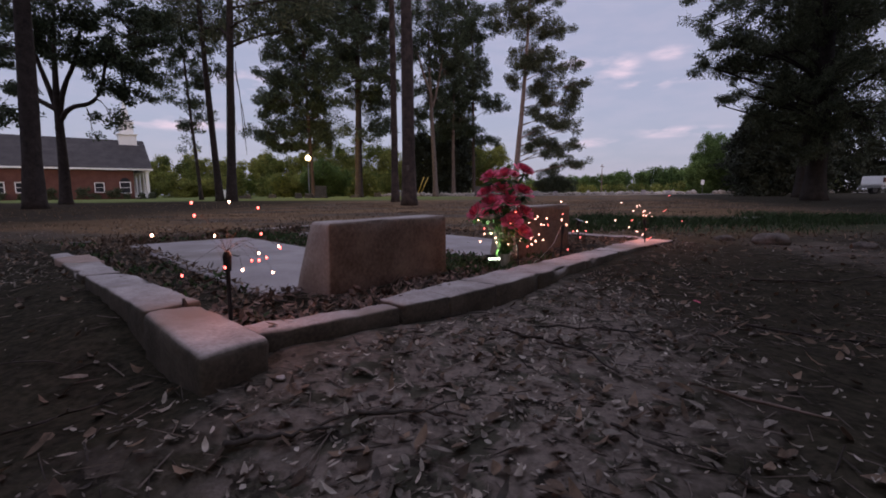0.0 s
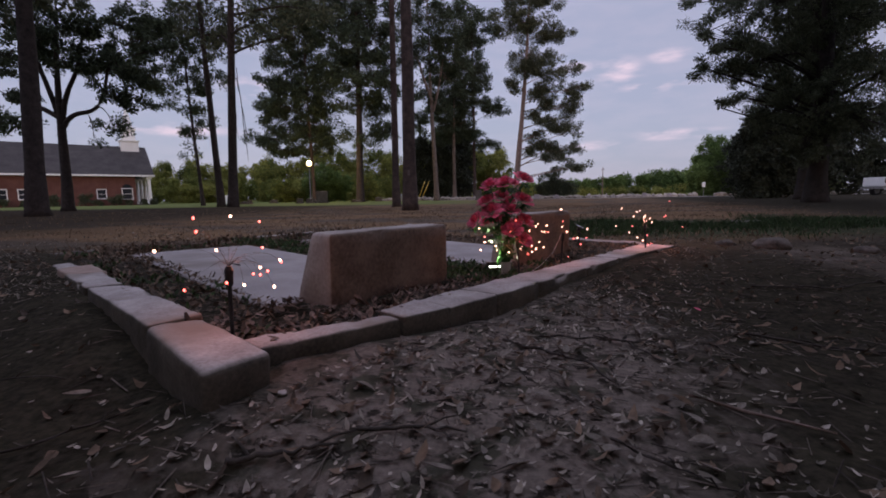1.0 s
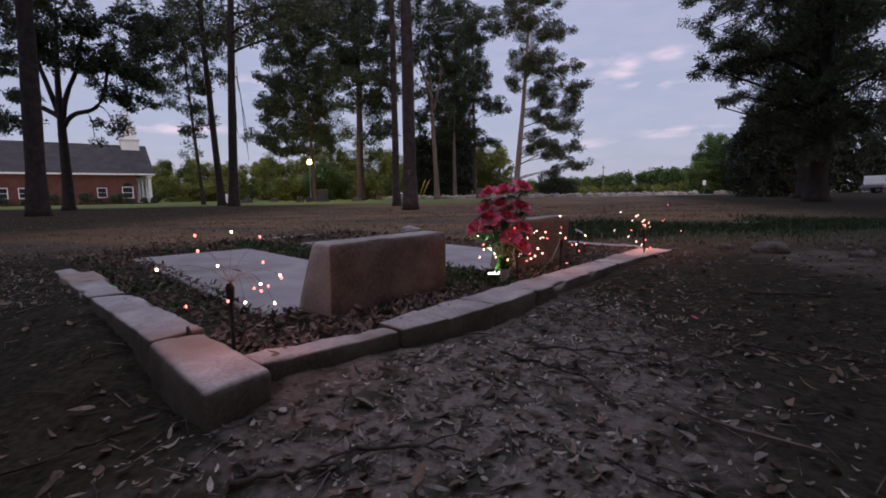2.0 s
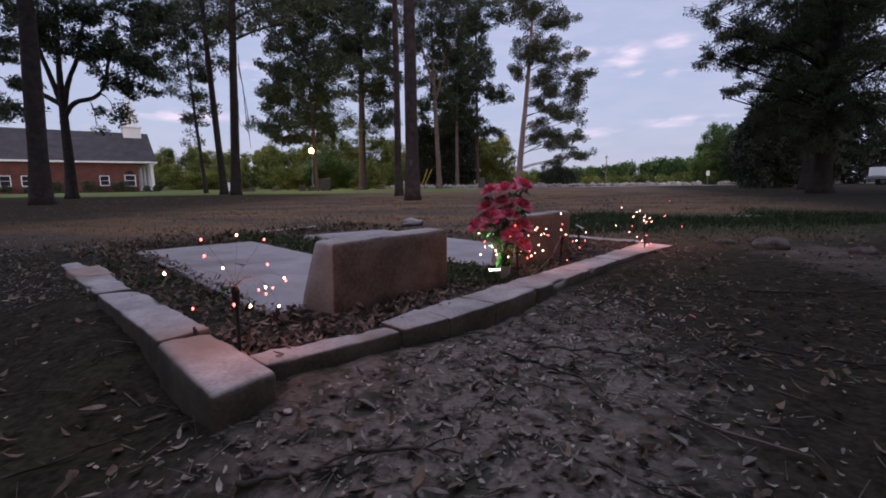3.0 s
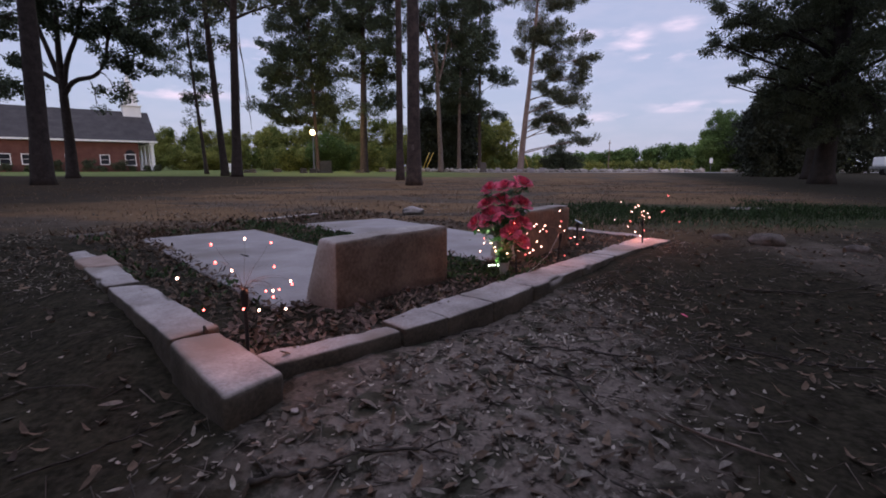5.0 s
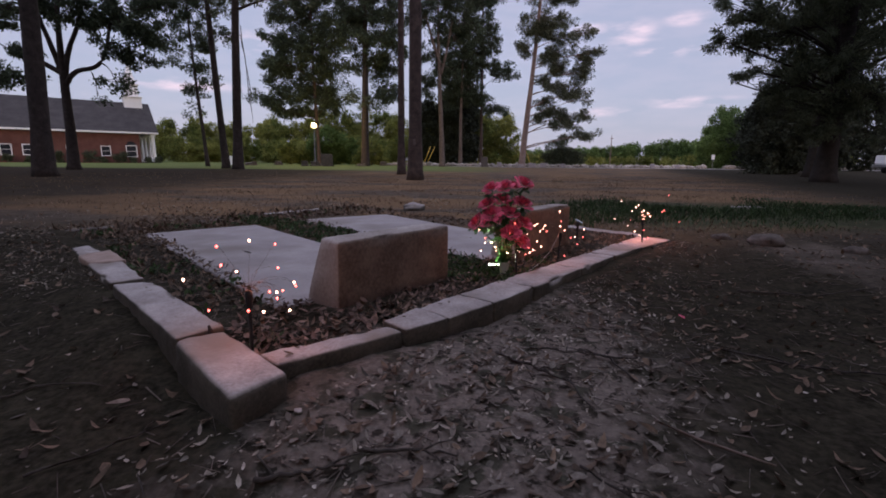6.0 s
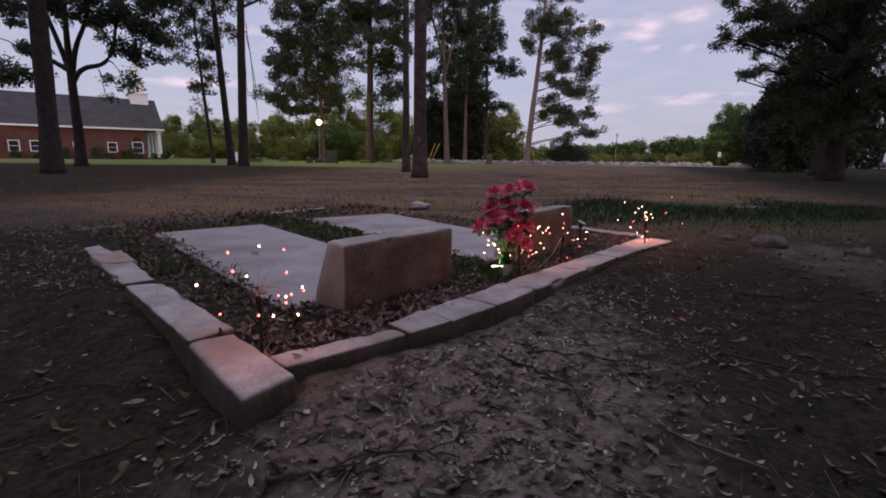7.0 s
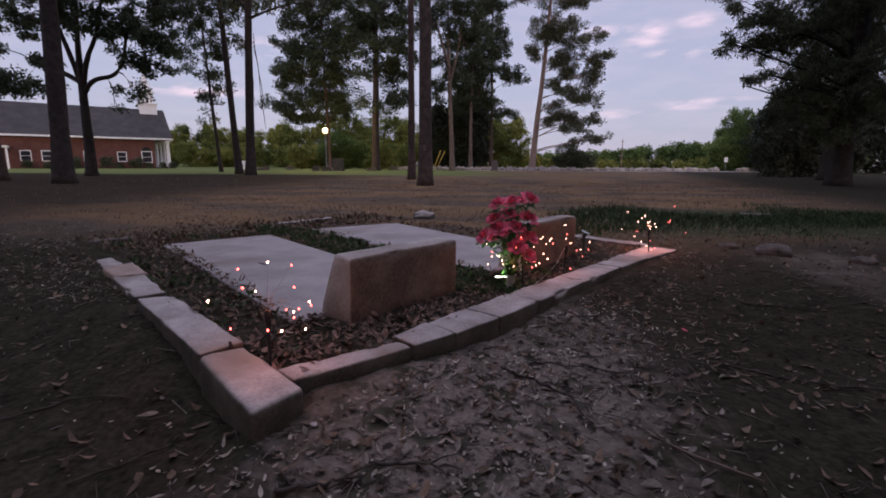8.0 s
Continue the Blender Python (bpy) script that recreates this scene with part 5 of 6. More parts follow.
part("scar", boxed(-0.045, 0.045, -0.252, -0.22, 1.22, 1.40, 0.014), M_BARKP, scarred, "pale scar where bark is missing")
shaped_tree("pale_tree", -2.15, 52, 0.30, 21, 109, "pale-barked tree with a dense crown",
            ((-2.1, 15.1, 1.6, 1.5), (0.4, 15.9, 2.0, 1.6), (-1.2, 11.4, 1.1, 1.3), (1.1, 13.1, 1.6, 1.5), (2.2, 14.5, 1.4, 1.5), (0.3, 19.0, 3.4, 2.4), (-1.4, 8.6, 1.1, 1.0), (0.7, 10.2, 1.2, 1.1)),
            M_FOLI, M_BARKP, lean=(-0.8, 0), density=8.5, per=95, leaf=(0.22, 0.095), clump=0.60, forks=(((-0.25, 9.5), (0.4, 12.0), (0.9, 15.0)), ((-0.3, 10.5), (-1.2, 13.0), (-1.9, 15.5))))
shaped_tree("pale_tree", -0.25, 60, 0.26, 16, 110, "thin pale-barked tree in the grove",
            ((-0.8, 8.6, 1.6, 1.4), (0.9, 9.6, 1.4, 1.2), (-1.6, 11.5, 1.6, 1.4), (0.6, 12.4, 1.8, 1.3), (-0.4, 15.0, 2.4, 1.6)), M_FOLI, M_BARKP, density=9.0, per=110, leaf=(0.24, 0.10), clump=0.70)
shaped_tree("oak_tree", 2.4, 62, 0.24, 23, 111, "dark tree at the edge of the grove",
            ((-1.4, 12.8, 2.0, 2.1), (-2.3, 9.6, 1.7, 1.5), (0.2, 15.1, 1.5, 2.4), (1.3, 11.8, 1.7, 0.9), (3.1, 11.0, 1.3, 0.5), (0.0, 7.9, 1.0, 0.7), (1.3, 6.9, 1.6, 0.5), (-0.8, 18.5, 1.6, 2.2), (0.1, 21.6, 2.7, 2.0)),
            M_FOLI, lean=(-0.3, 0), density=9.0, per=110, leaf=(0.24, 0.10), clump=0.70)
shaped_tree("pine_tree", 6.85, 56, 0.38, 24, 112, "tall open pine with layered needle plates",
            ((2.0, 15.9, 2.7, 1.0), (4.6, 14.1, 2.2, 0.8), (6.9, 12.4, 1.1, 0.8), (-0.5, 12.9, 1.0, 0.6), (3.8, 12.7, 1.5, 0.6), (3.9, 10.9, 1.5, 0.7), (6.4, 10.5, 1.2, 0.7), (3.1, 8.8, 1.1, 0.6), (5.0, 7.9, 1.4, 0.7), (6.6, 7.9, 0.8, 0.7), (3.2, 6.1, 1.3, 0.5),
             (7.0, 5.8, 1.1, 0.5), (4.2, 4.8, 1.3, 0.5), (5.9, 3.6, 1.5, 0.5), (7.8, 3.8, 0.8, 0.4), (1.7, 5.4, 0.6, 0.4), (3.4, 18.7, 2.7, 1.0), (0.0, 19.8, 2.4, 1.4), (2.0, 22.6, 3.0, 2.0), (0.6, 14.4, 1.0, 0.7), (2.6, 11.8, 1.0, 0.6), (2.2, 9.6, 0.9, 0.5), (2.4, 7.2, 0.9, 0.5), (5.4, 9.3, 1.0, 0.5), (5.4, 5.6, 1.0, 0.4), (2.6, 14.4, 1.2, 0.7)),
            M_NEEDLE, M_BARKL, lean=(1.85, 0), density=9.0, per=130, leaf=(0.24, 0.075), clump=0.58, outward=1.2)
shaped_tree("cedar_tree", 13.7, 18.7, 0.36, 15, 113, "large dark cedar with drooping foliage",
            ((-4.4, 6.0, 0.8, 0.5), (-3.4, 5.6, 0.9, 0.6), (-4.7, 5.2, 0.35, 0.3), (-3.9, 5.0, 0.6, 0.3), (-2.2, 5.4, 1.0, 1.0), (-3.4, 4.0, 0.5, 0.2), (-2.5, 3.7, 0.6, 0.4), (-1.6, 3.7, 1.0, 0.9), (-3.8, 3.6, 0.25, 0.2), (-1.8, 2.7, 0.6, 0.4), (-0.4, 2.7, 1.0, 0.9),
             (-2.8, 7.1, 2.3, 0.9), (-0.1, 4.4, 1.4, 1.8), (-0.6, 2.1, 0.7, 0.6), (0.9, 3.0, 1.2, 1.1), (-1.5, 8.8, 2.6, 1.2), (0.8, 7.0, 1.8, 2.0), (0.2, 11.0, 2.4, 2.0), (-0.2, 13.8, 1.5, 1.4)), M_CEDAR, M_BARKD,
            density=22.0, per=105, leaf=(0.14, 0.030), clump=0.28, outward=0.5, droop=0.9, gaps=0.04)
tree("cedar_tree", 17.8, 25.0, 0.40, 16, 114, "large dark cedar behind another", "broad", 3.9, 5.6, M_CEDAR, M_BARKD, limbs=50, per=210, leaf=(0.24, 0.08), clump=0.95, droop=0.8, sag=0.1, start=0.15)
tree("cedar_tree", 16.5, 12.5, 0.40, 16, 115, "large dark cedar at the field's edge", "broad", 3.6, 5.0, M_CEDAR, M_BARKD, limbs=40, per=300, leaf=(0.28, 0.12), clump=0.95, droop=0.8, sag=0.2, start=0.1)


# single bushes on and beyond the lawn
for bx, by, bh, foliage, seed, label, masses in (
        (-16.7, 60.0, 4.2, M_EDGE, 151, "big rounded dark green bush near a lamp", ((0, 2.7, 2.5, 1.5), (-1.6, 1.7, 1.5, 1.2), (1.7, 1.7, 1.6, 1.2), (0.2, 1.0, 2.4, 0.8))),
        (-11.0, 58.0, 2.8, M_WOODS, 152, "rounded yellow-green bush on the lawn", ((0, 1.6, 1.4, 1.0), (-1.0, 0.9, 1.0, 0.7), (1.0, 0.9, 1.0, 0.7))),
        (12.4, 60.0, 3.4, M_CEDAR, 153, "dark bush at the foot of a pine", ((0, 2.0, 1.6, 1.1), (-1.2, 1.1, 1.0, 0.8), (1.2, 1.1, 1.1, 0.8), (0, 0.7, 1.6, 0.6))),
        (-21.0, 58.0, 2.6, M_WOODS, 154, "low yellow-green bush on the lawn", ((0, 1.5, 1.5, 0.9), (1.1, 0.8, 1.0, 0.6), (-1.2, 0.8, 1.0, 0.6)))):
    tagged(shaped_tree("bush", bx, by, 0.10, bh, seed, label, masses, foliage, density=9.0, per=90, leaf=(0.20, 0.11), clump=0.55, outward=0.3, gaps=-0.3), category="bush")


# unseen trees added behind and beside the camera to shade the plot
for k, (x, y, w) in enumerate(((-14.0, -8.0, 5.5), (-5.0, -13.0, 6.0), (2.0, -11.0, 5.5), (7.0, -8.0, 5.5), (10.5, -3.0, 5.0), (13.5, 3.0, 4.8), (12.0, -10.0, 6.0), (-17.5, 3.5, 5.0), (7.2, -1.8, 4.4), (-8.0, -2.5, 4.4))):
    tree("oak_tree", x, y, 0.36, 13.0, 130 + k, "broad dark tree out of view, added to shade the plot", "broad", 1.6, w, M_FOLI, limbs=46, per=80, leaf=(0.62, 0.36), clump=1.4, start=0.1, sag=0.1)


def vines():
    g = random.Random(4)
    lines = []
    for k in range(5):
        x = -12.75 + 0.12 * k + g.uniform(-0.05, 0.05)
        z1 = 7.5 + g.uniform(-1, 1.5)
        z0 = 2.2 + g.uniform(-0.2, 2.0)
        pts = [(x + g.uniform(-0.05, 0.05) + (0.06 * i if k > 2 else 0), 27.4, z1 + (z0 - z1) * i / 7) for i in range(8)]
        lines.append((pts, [0.02] * 7 + [0.008]))
    tagged(new("hanging_vine", tubes("hanging_vine", lines, M_TWIG, 5)), "thin bare vines hanging beside a pine trunk", "vine")


vines()


def woods(name, x0, x1, y0, y1, hgt, per_metre, material, seed, label, leaf=(0.5, 0.3), clump=1.2, count=90, wide=2.2, vary=0.4):
    """A band of far trees, each a rounded crown of leafy clumps down to the ground; hgt: height along the band, from 0 to 1; wide: the crowns' usual radius."""
    g = random.Random(seed)
    cen, rad = [], []
    total = int(abs(x1 - x0) * per_metre)
    n = max(4, int(abs(x1 - x0) / wide * 1.5))
    for k in range(n):
        t = (k + g.random()) / n
        top = hgt(t) * (1.0 - vary + 0.55 * vary * g.random() + 0.9 * vary * (0.5 + noise.noise((t * 9 + seed, 0.3, 1.1))))
        w, dep = wide * g.uniform(0.6, 1.25), 7 * g.random()
        top *= 1.0 - 0.55 * vary * (1 - dep / 7)
        for j in range(max(6, total // n)):
            d = Vector((g.gauss(0, 1), g.gauss(0, 1), g.gauss(0, 1))).normalized() * g.uniform(0.55, 1.0)
            z = top * (0.5 + 0.5 * d.z)
            cen.append((x0 + (x1 - x0) * t + d.x * w * (1 if d.z < 0.3 else 0.85), y0 + (y1 - y0) * t + dep + d.y * w, max(0.2, z - 0.3)))
            rad.append(clump * g.uniform(0.45, 1.0))
    tagged(new(name, sprays(name, cen, rad, count, leaf[0], leaf[1], material, seed, 0.8)), label, "woods", kind="stuff")


woods("far_woods", -58, 9, 76, 80, lambda t: 8.3 + 2.6 * smooth(0.25, 0.6, t), 26, M_WOODS, 201, "green woods beyond the lawn", (0.28, 0.16), 1.1, 130, 2.4, 0.3)
woods("far_bushes", -46, -2, 66, 68, lambda t: 4.8, 18, M_WOODS, 202, "rounded yellow-green bushes along the lawn", (0.22, 0.13), 0.9, 120, 1.9)
woods("far_woods", 6, 74, 100, 92, lambda t: 3.3 + 3.2 * smooth(0.1, 0.75, t), 22, M_EDGE, 203, "low dull green woods along the horizon", (0.36, 0.22), 1.1, 80, 1.5, 0.12)
woods("far_bushes", 8, 60, 84, 74, lambda t: 2.6, 12, M_WOODS, 208, "low bright brush before the far woods", (0.22, 0.12), 0.7, 80, 1.6)
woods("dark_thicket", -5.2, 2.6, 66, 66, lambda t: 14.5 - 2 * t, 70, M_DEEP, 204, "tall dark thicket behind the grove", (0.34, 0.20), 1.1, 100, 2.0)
woods("wood_edge", 30.6, 41, 58, 53, lambda t: 4.8 + 5.4 * smooth(0, 0.30, t), 72, M_EDGE, 205, "dark green trees at the wood's edge", (0.22, 0.12), 0.9, 130, 2.1)
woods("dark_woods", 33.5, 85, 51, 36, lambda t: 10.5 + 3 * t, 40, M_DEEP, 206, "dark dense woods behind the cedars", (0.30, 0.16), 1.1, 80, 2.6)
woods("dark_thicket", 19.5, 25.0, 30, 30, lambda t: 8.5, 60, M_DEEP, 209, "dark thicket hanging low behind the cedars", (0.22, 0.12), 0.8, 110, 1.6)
woods("far_woods", -95, -56, 84, 66, lambda t: 11.0, 12, M_FOLI, 207, "dark trees behind the church", (0.5, 0.32), 1.4, 90, 3.0)


# ---- the church ----
def church():
    # own axes: x along the wall towards the back of the building, y across it, origin at the near front corner
    ax = Vector((-0.751, -0.66, 0)).normalized()
    by = Vector((-0.66, 0.751, 0)).normalized()
    m = Matrix(((ax.x, by.x, 0, -37.0), (ax.y, by.y, 0, 57.2), (0, 0, 1, 0), (0, 0, 0, 1)))
    r = root("church", m, "low red-brick church with a white portico and steeple", "church")
    L, W, P, E, R = 34.0, 10.5, 1.75, 3.6, 7.35
    bm = bmesh.new()
    box(bm, P, L, 0.35, 0.65, 0, E - 0.25)
    box(bm, P, L, W - 0.65, W - 0.35, 0, E - 0.25)
    box(bm, P, P + 0.3, 0.655, W - 0.655, 0, E - 0.25)
    box(bm, L - 0.3, L - 0.004, 0.655, W - 0.655, 0, E - 0.25)
    part("wall", bm, M_BRICK, r, "red brick walls")
    bm = bmesh.new()
    vs = [(-0.2, -0.1, E), (L + 0.2, -0.1, E), (L + 0.2, W + 0.1, E), (-0.2, W + 0.1, E), (-0.2, W / 2, R), (L + 0.2, W / 2, R)]
    v = [bm.verts.new(p) for p in vs]
    for f in ((0, 1, 5, 4), (2, 3, 4, 5), (0, 4, 3), (1, 2, 5), (3, 2, 1, 0)):
        bm.faces.new([v[i] for i in f])
    bmesh.ops.recalc_face_normals(bm, faces=bm.faces[:])
    part("roof", bm, M_ROOF, r, "dark grey shingled gable roof")
    bm = bmesh.new()
    box(bm, -0.25, L + 0.25, -0.16, 0.33, E - 0.20, E - 0.01)
    box(bm, -0.25, L + 0.25, W - 0.33, W + 0.16, E - 0.20, E - 0.01)
    box(bm, -0.25, 0.3, 0.335, W - 0.335, E - 0.20, E - 0.01)
    part("eaves_trim", bm, M_WHITE, r, "white painted eaves board")
    for k in range(4):
        y = 0.35 + k * (W - 0.7) / 3
        bm = bmesh.new()
        cyl(bm, 0.22, 0.18, 0.25, E - 0.45, 14, Matrix.Translation((0.35, y, 0)))
        box(bm, 0.02, 0.68, y - 0.33, y + 0.33, 0.12, 0.27)
        box(bm, 0.05, 0.65, y - 0.30, y + 0.30, E - 0.46, E - 0.285)
        part("column", bm, M_WHITE, r, "white portico column")
    part("porch_floor", boxed(-0.1, P - 0.01, 0.0, W, -0.1, 0.115), M_CONC, r)
    for xw, ww, arch in ((2.65, 0.95, True), (5.15, 0.78, False), (8.3, 0.78, False), (11.95, 0.78, False), (13.7, 0.78, False), (18.5, 0.78, False)):
        z0, z1 = (0.75, 1.95) if arch else (0.85, 1.85)
        w = part("window", boxed(xw - ww / 2, xw + ww / 2, 0.325, 0.346, z0, z1), M_DARKGLASS, r, "dark window in a white frame")
        t = 0.085
        for nm, q in (("sill", (xw - ww / 2 - t, xw + ww / 2 + t, 0.25, 0.347, z0 - t, z0)), ("head", (xw - ww / 2 - t, xw + ww / 2 + t, 0.27, 0.347, z1, z1 + t)),
                      ("jamb", (xw - ww / 2 - t, xw - ww / 2, 0.27, 0.347, z0, z1)), ("jamb", (xw + ww / 2, xw + ww / 2 + t, 0.27, 0.347, z0, z1)), ("meeting_rail", (xw - ww / 2, xw + ww / 2, 0.30, 0.324, (z0 + z1) / 2 - 0.02, (z0 + z1) / 2 + 0.02))):
            part(nm, boxed(*q), M_WHITE, w)
        if arch:
            bm = bmesh.new()
            cyl(bm, ww / 2, ww / 2, 0, 0.03, 24, Matrix.Translation((xw, 0.346, z1 + t)) @ Matrix.Rotation(radians(90), 4, "X"))
            bmesh.ops.bisect_plane(bm, geom=bm.verts[:] + bm.edges[:] + bm.faces[:], plane_co=(0, 0, z1 + t), plane_no=(0, 0, -1), clear_outer=True)
            part("fanlight", bm, M_DARKGLASS, w, "dark half-round fanlight")
    # side porch at the back part of the wall
    bm = bmesh.new()
    box(bm, 14.9, 17.3, -1.6, 0.34, 2.15, 2.35)
    for xx in (15.05, 17.15):
        box(bm, xx - 0.09, xx + 0.09, -1.5, -1.32, 0, 2.15)
    part("side_porch", bm, M_WHITE, r, "small white side porch")
    st = part("steeple", boxed(0.6, 2.5, W / 2 - 0.95, W / 2 + 0.95, R - 0.75, R + 0.6, 0.03), M_WHITE, r, "white wooden steeple in tiers")
    part("cornice", boxed(0.48, 2.62, W / 2 - 1.07, W / 2 + 1.07, R + 0.602, R + 0.74), M_WHITE, st)
    part("belfry", boxed(0.85, 2.25, W / 2 - 0.7, W / 2 + 0.7, R + 0.742, R + 2.1, 0.03), M_WHITE, st)
    part("belfry_cornice", boxed(0.72, 2.38, W / 2 - 0.83, W / 2 + 0.83, R + 2.102, R + 2.22), M_WHITE, st)
    bm = bmesh.new()
    cyl(bm, 0.66, 0.03, R + 2.222, R + 5.2, 8, Matrix.Translation((1.55, W / 2, 0)))
    part("spire", bm, M_WHITE, st)
    return m


CHURCH = church()


def shrub(p, r, seed, label):
    rt = root("shrub", Matrix.Translation(p), label, "shrub", "shrubs along the church")
    g = random.Random(seed)
    cen = [(g.uniform(-r, r) * 0.7, g.uniform(-r, r) * 0.5, g.uniform(0.15, 1.5 * r)) for _ in range(14)]
    part("stem", tubes("stem", [([(0, 0, -0.05), (0, 0, r)], [0.05, 0.02])], M_BARK, 6), None, rt)
    part("crown", sprays("crown", cen, [r * 0.45] * 14, 70, 0.16, 0.10, M_CEDAR, seed, 0.9), None, rt)


for k, (a, r) in enumerate(((0.2, 0.5), (1.2, 0.4), (2.7, 0.38), (4.1, 0.8), (5.6, 0.4), (6.8, 0.8), (9.6, 0.75), (11.9, 0.4), (13.6, 0.5))):
    p = CHURCH @ Vector((a, -0.9, 0))
    shrub((p.x, p.y, 0), r, 300 + k, "clipped dark evergreen shrub against the brick wall")


# ---- lamp, far stones, sign, truck ----
def street_lamp(x, y):
    r = root("street_lamp", pose(x, y, 0), "lit post lamp with a warm globe on the lawn", "street lamp")
    bm = bmesh.new()
    cyl(bm, 0.11, 0.07, 0.0, 0.35, 12)
    part("post", cyl(bm, 0.055, 0.04, 0.35, 3.35, 12), M_METAL, r)
    part("collar", cyl(bmesh.new(), 0.09, 0.12, 3.352, 3.44, 12), M_BLACK, r)
    bm = bmesh.new()
    bmesh.ops.create_uvsphere(bm, u_segments=20, v_segments=12, radius=0.25, matrix=Matrix.Translation((0, 0, 3.68)))
    part("globe", bm, M_LAMP, r, "glowing warm globe", smooth=True)
    part("finial", cyl(bmesh.new(), 0.06, 0.01, 3.92, 4.0, 10), M_BLACK, r)


street_lamp(-13.65, 44.2)
street_lamp(-31.6, 62.5)
lamp = new("street_lamp_light", bpy.data.lights.new("street_lamp_light", "POINT"))
lamp.data.energy, lamp.data.color, lamp.data.shadow_soft_size = 1000, (1.0, 0.76, 0.36), 0.25
lamp.location = (-13.65, 44.2, 4.12)


def far_grave(x, y, w, h, label, material=None):
    rt = root("far_headstone", pose(x, y, height(x, y) - 0.03, 0, 0, random.uniform(-12, 12)), label, "headstone", "headstones beyond the field")
    part("base", boxed(-w * 0.6, w * 0.6, -0.2, 0.2, 0, 0.16, 0.01), material or M_CONC, rt)
    bm = boxed(-w / 2, w / 2, -0.11, 0.11, 0.162, h, 0.03)
    part("tablet", bm, material or M_CONC, rt)


far_grave(-12.5, 44.0, 1.05, 1.15, "upright grey headstone on the lawn by a lamp")
g = random.Random(77)
for k in range(9):
    x = g.uniform(3, 44)
    far_grave(x, 53.5 + g.uniform(-1.5, 1.0), g.uniform(0.4, 0.8), g.uniform(0.35, 0.6), "small pale headstone at the far edge of the field", M_SLAB)
for k in range(9):
    far_grave(g.uniform(-22, -6), g.uniform(42, 52), g.uniform(0.4, 0.8), g.uniform(0.3, 0.5), "small low headstone on the lawn")
far_grave(2.5, 54.0, 0.7, 1.15, "dark weathered headstone at the edge of the grove", M_DULLSTONE)
# headstone shape stands in for a white vehicle half hidden by trunks
far_grave(-24.6, 50.0, 1.0, 0.95, "white block in place of a vehicle among the pines", M_WHITE)


def rubble_wall():
    r = root("rubble_wall", pose(0, 56, 0), "low pale rubble wall at the far edge of the field", "wall", kind="structure")
    q = random.Random(5)
    shapes = []
    for k in range(6):
        bm = bmesh.new()
        bmesh.ops.create_icosphere(bm, subdivisions=1, radius=0.5)
        for v in bm.verts:
            v.co = Vector((v.co.x * q.uniform(0.8, 1.2), v.co.y * q.uniform(0.7, 1.1), v.co.z * q.uniform(0.7, 1.0)))
        me = bpy.data.meshes.new("stone")
        bm.to_mesh(me)
        bm.free()
        me.materials.append(M_PALE)
        shapes.append(me)
    x = -9.0
    while x < 47:
        w = q.uniform(0.45, 1.0)
        if not (28.5 < x < 30.5):
            part("stone", shapes[q.randrange(6)], None, r, "", pose(x, 0.06 * x + q.uniform(-0.3, 0.3), q.uniform(0.10, 0.22), 0, 0, q.uniform(0, 180)) @ Matrix.Diagonal((w * 1.2, w, q.uniform(0.45, 0.85), 1)))
        x += w * 0.62
    return r


rubble_wall()


def guy_marker(x, y, dx, label):
    r = root("guy_marker", pose(x, y, 0), label, "marker pole", "guy markers")
    part("pole", tubes("pole", [([(0, 0, -0.05), (dx, 0, 2.3)], [0.05, 0.05])], M_YELLOW, 8), None, r)


guy_marker(-4.7, 57.5, 0.9, "slanted yellow guy-wire marker")
guy_marker(-4.4, 57.9, 1.1, "slanted yellow guy-wire marker")
guy_marker(8.6, 60.0, -0.9, "slanted yellow guy-wire marker")


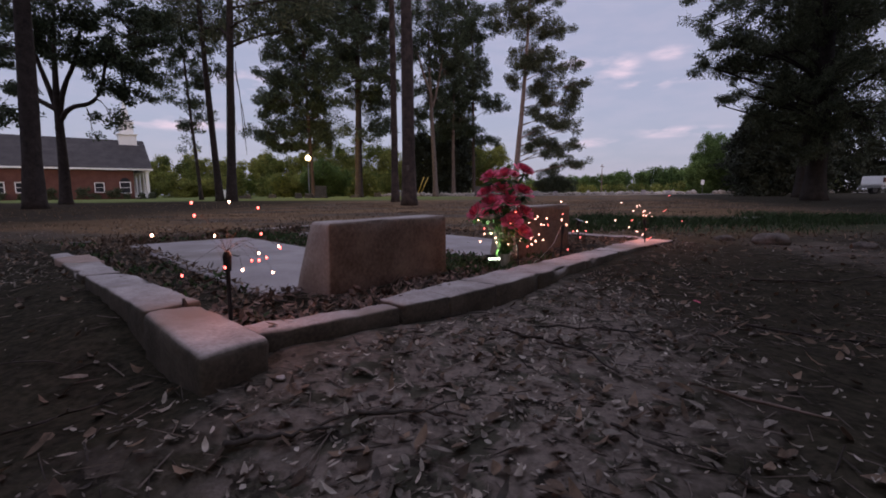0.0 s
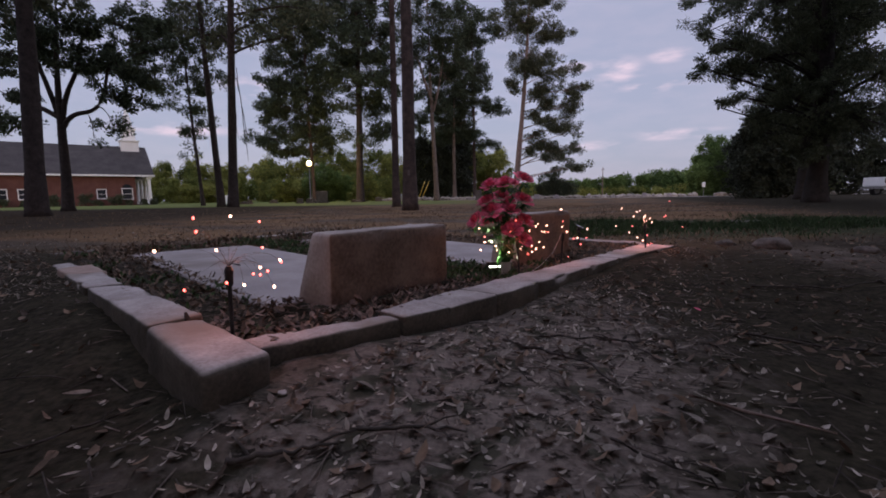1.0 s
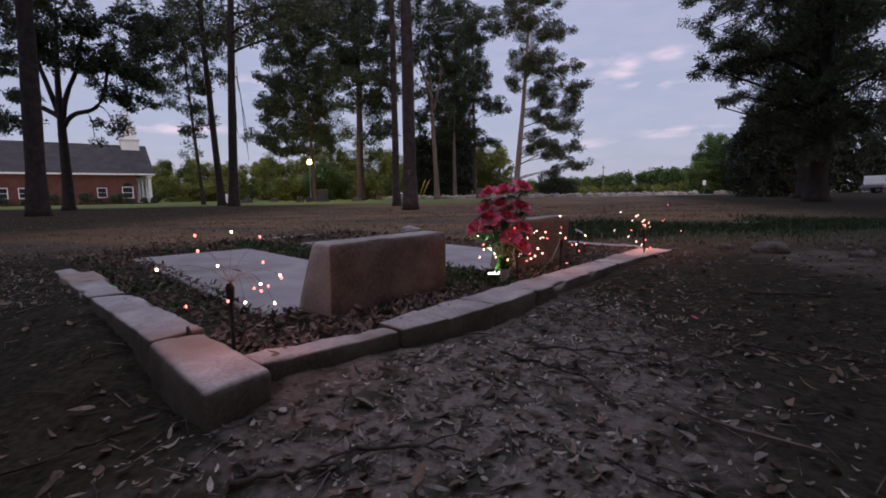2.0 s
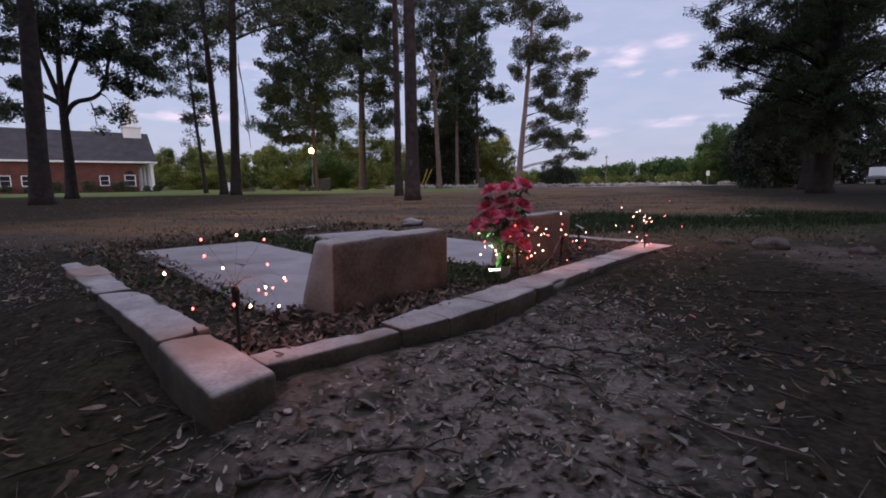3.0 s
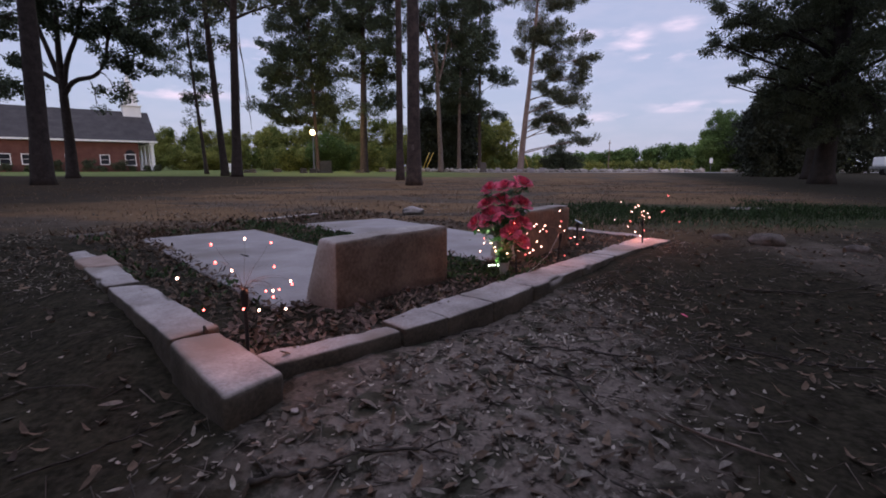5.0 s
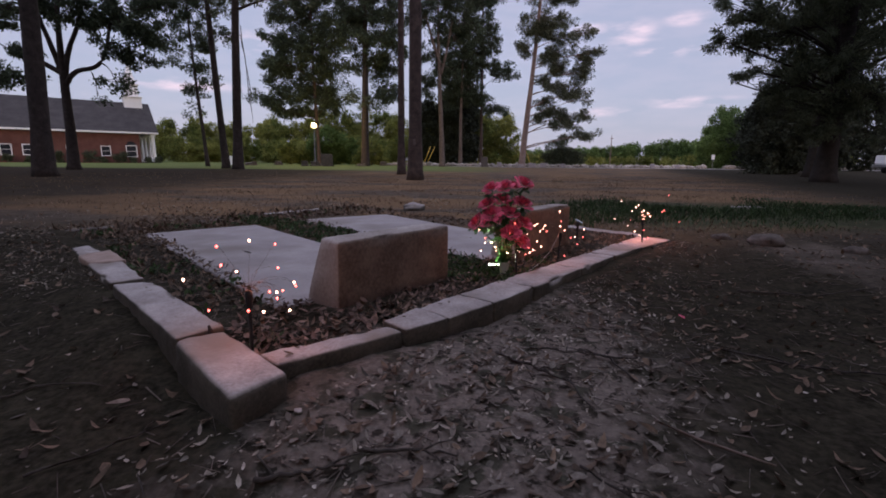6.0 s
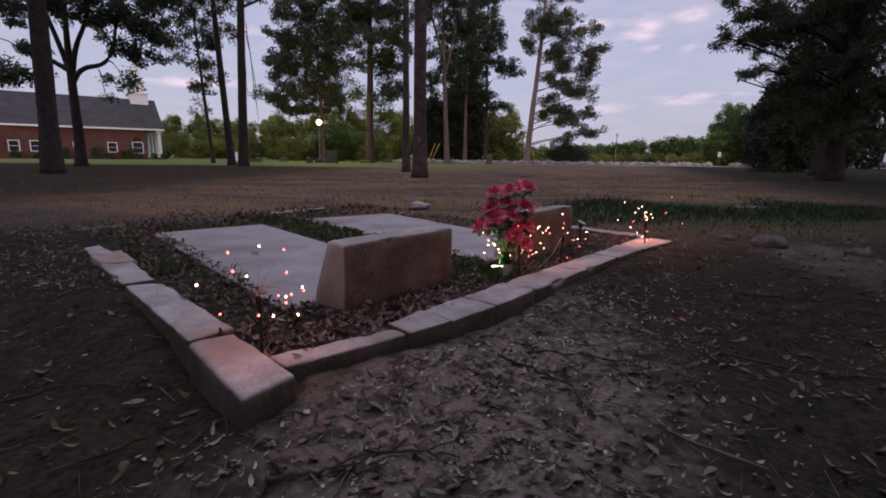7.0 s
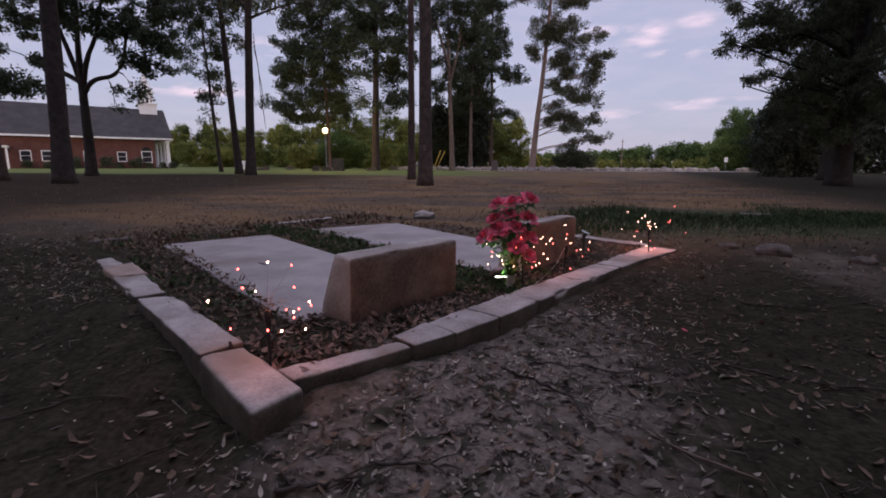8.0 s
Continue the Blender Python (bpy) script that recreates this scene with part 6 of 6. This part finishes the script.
def far_pole():
    r = root("utility_pole", pose(23.1, 76.2, 0), "thin wooden utility pole before far woods", "pole")
    part("pole", cyl(bmesh.new(), 0.075, 0.05, -0.1, 4.7, 8), M_BARKL, r)
    part("crossarm", boxed(-0.28, 0.28, -0.03, 0.03, 4.25, 4.32), M_BARKL, r)


far_pole()


def far_sign():
    r = root("road_sign", pose(26.5, 52.0, 0), "small white road sign on a post", "sign")
    part("post", cyl(bmesh.new(), 0.03, 0.03, -0.1, 1.04, 8), M_METAL, r)
    part("panel", boxed(-0.17, 0.17, -0.02, 0.02, 1.05, 1.55), M_WHITE, r)


far_sign()


def pickup():
    r = root("pickup_truck", pose(32.5, 38.2, 0, 0, 0, 8), "white pickup truck parked under dark trees", "truck")
    bm = bmesh.new()
    side = ((0, 0.75), (0.05, 1.42), (2.2, 1.42), (2.25, 1.46), (2.55, 1.95), (3.9, 1.98), (4.5, 1.42), (5.75, 1.28), (5.85, 0.62), (5.2, 0.5), (0.35, 0.55))
    lo = [bm.verts.new((x, -0.95, z)) for x, z in side]
    hi = [bm.verts.new((x, 0.95, z)) for x, z in side]
    bm.faces.new(lo)
    bm.faces.new(hi[::-1])
    for i in range(len(side)):
        j = (i + 1) % len(side)
        bm.faces.new((lo[j], lo[i], hi[i], hi[j]))
    bmesh.ops.recalc_face_normals(bm, faces=bm.faces[:])
    bmesh.ops.bevel(bm, geom=bm.edges[:], offset=0.05, segments=2, affect="EDGES")
    part("body", bm, M_WHITE, r, "white painted body")
    part("window", boxed(2.65, 4.1, -0.965, -0.952, 1.50, 1.88), M_DARKGLASS, r)
    part("bumper", boxed(-0.22, -0.02, -0.9, 0.9, 0.5, 0.72, 0.03), M_METAL, r)
    part("tail_light", boxed(-0.012, 0.10, -0.968, -0.80, 0.95, 1.3, 0.01), M_BRICK, r, "red tail light")
    for x in (1.15, 4.75):
        for y in (-0.86, 0.86):
            q = Matrix.Translation((x, y, 0.40)) @ Matrix.Rotation(radians(90), 4, "X")
            w = part("wheel", cyl(bmesh.new(), 0.40, 0.40, -0.13, 0.13, 24), M_BLACK, r, "black tyre", q)
            part("rim", cyl(bmesh.new(), 0.22, 0.24, -0.14, 0.14, 16), M_METAL, w)


pickup()
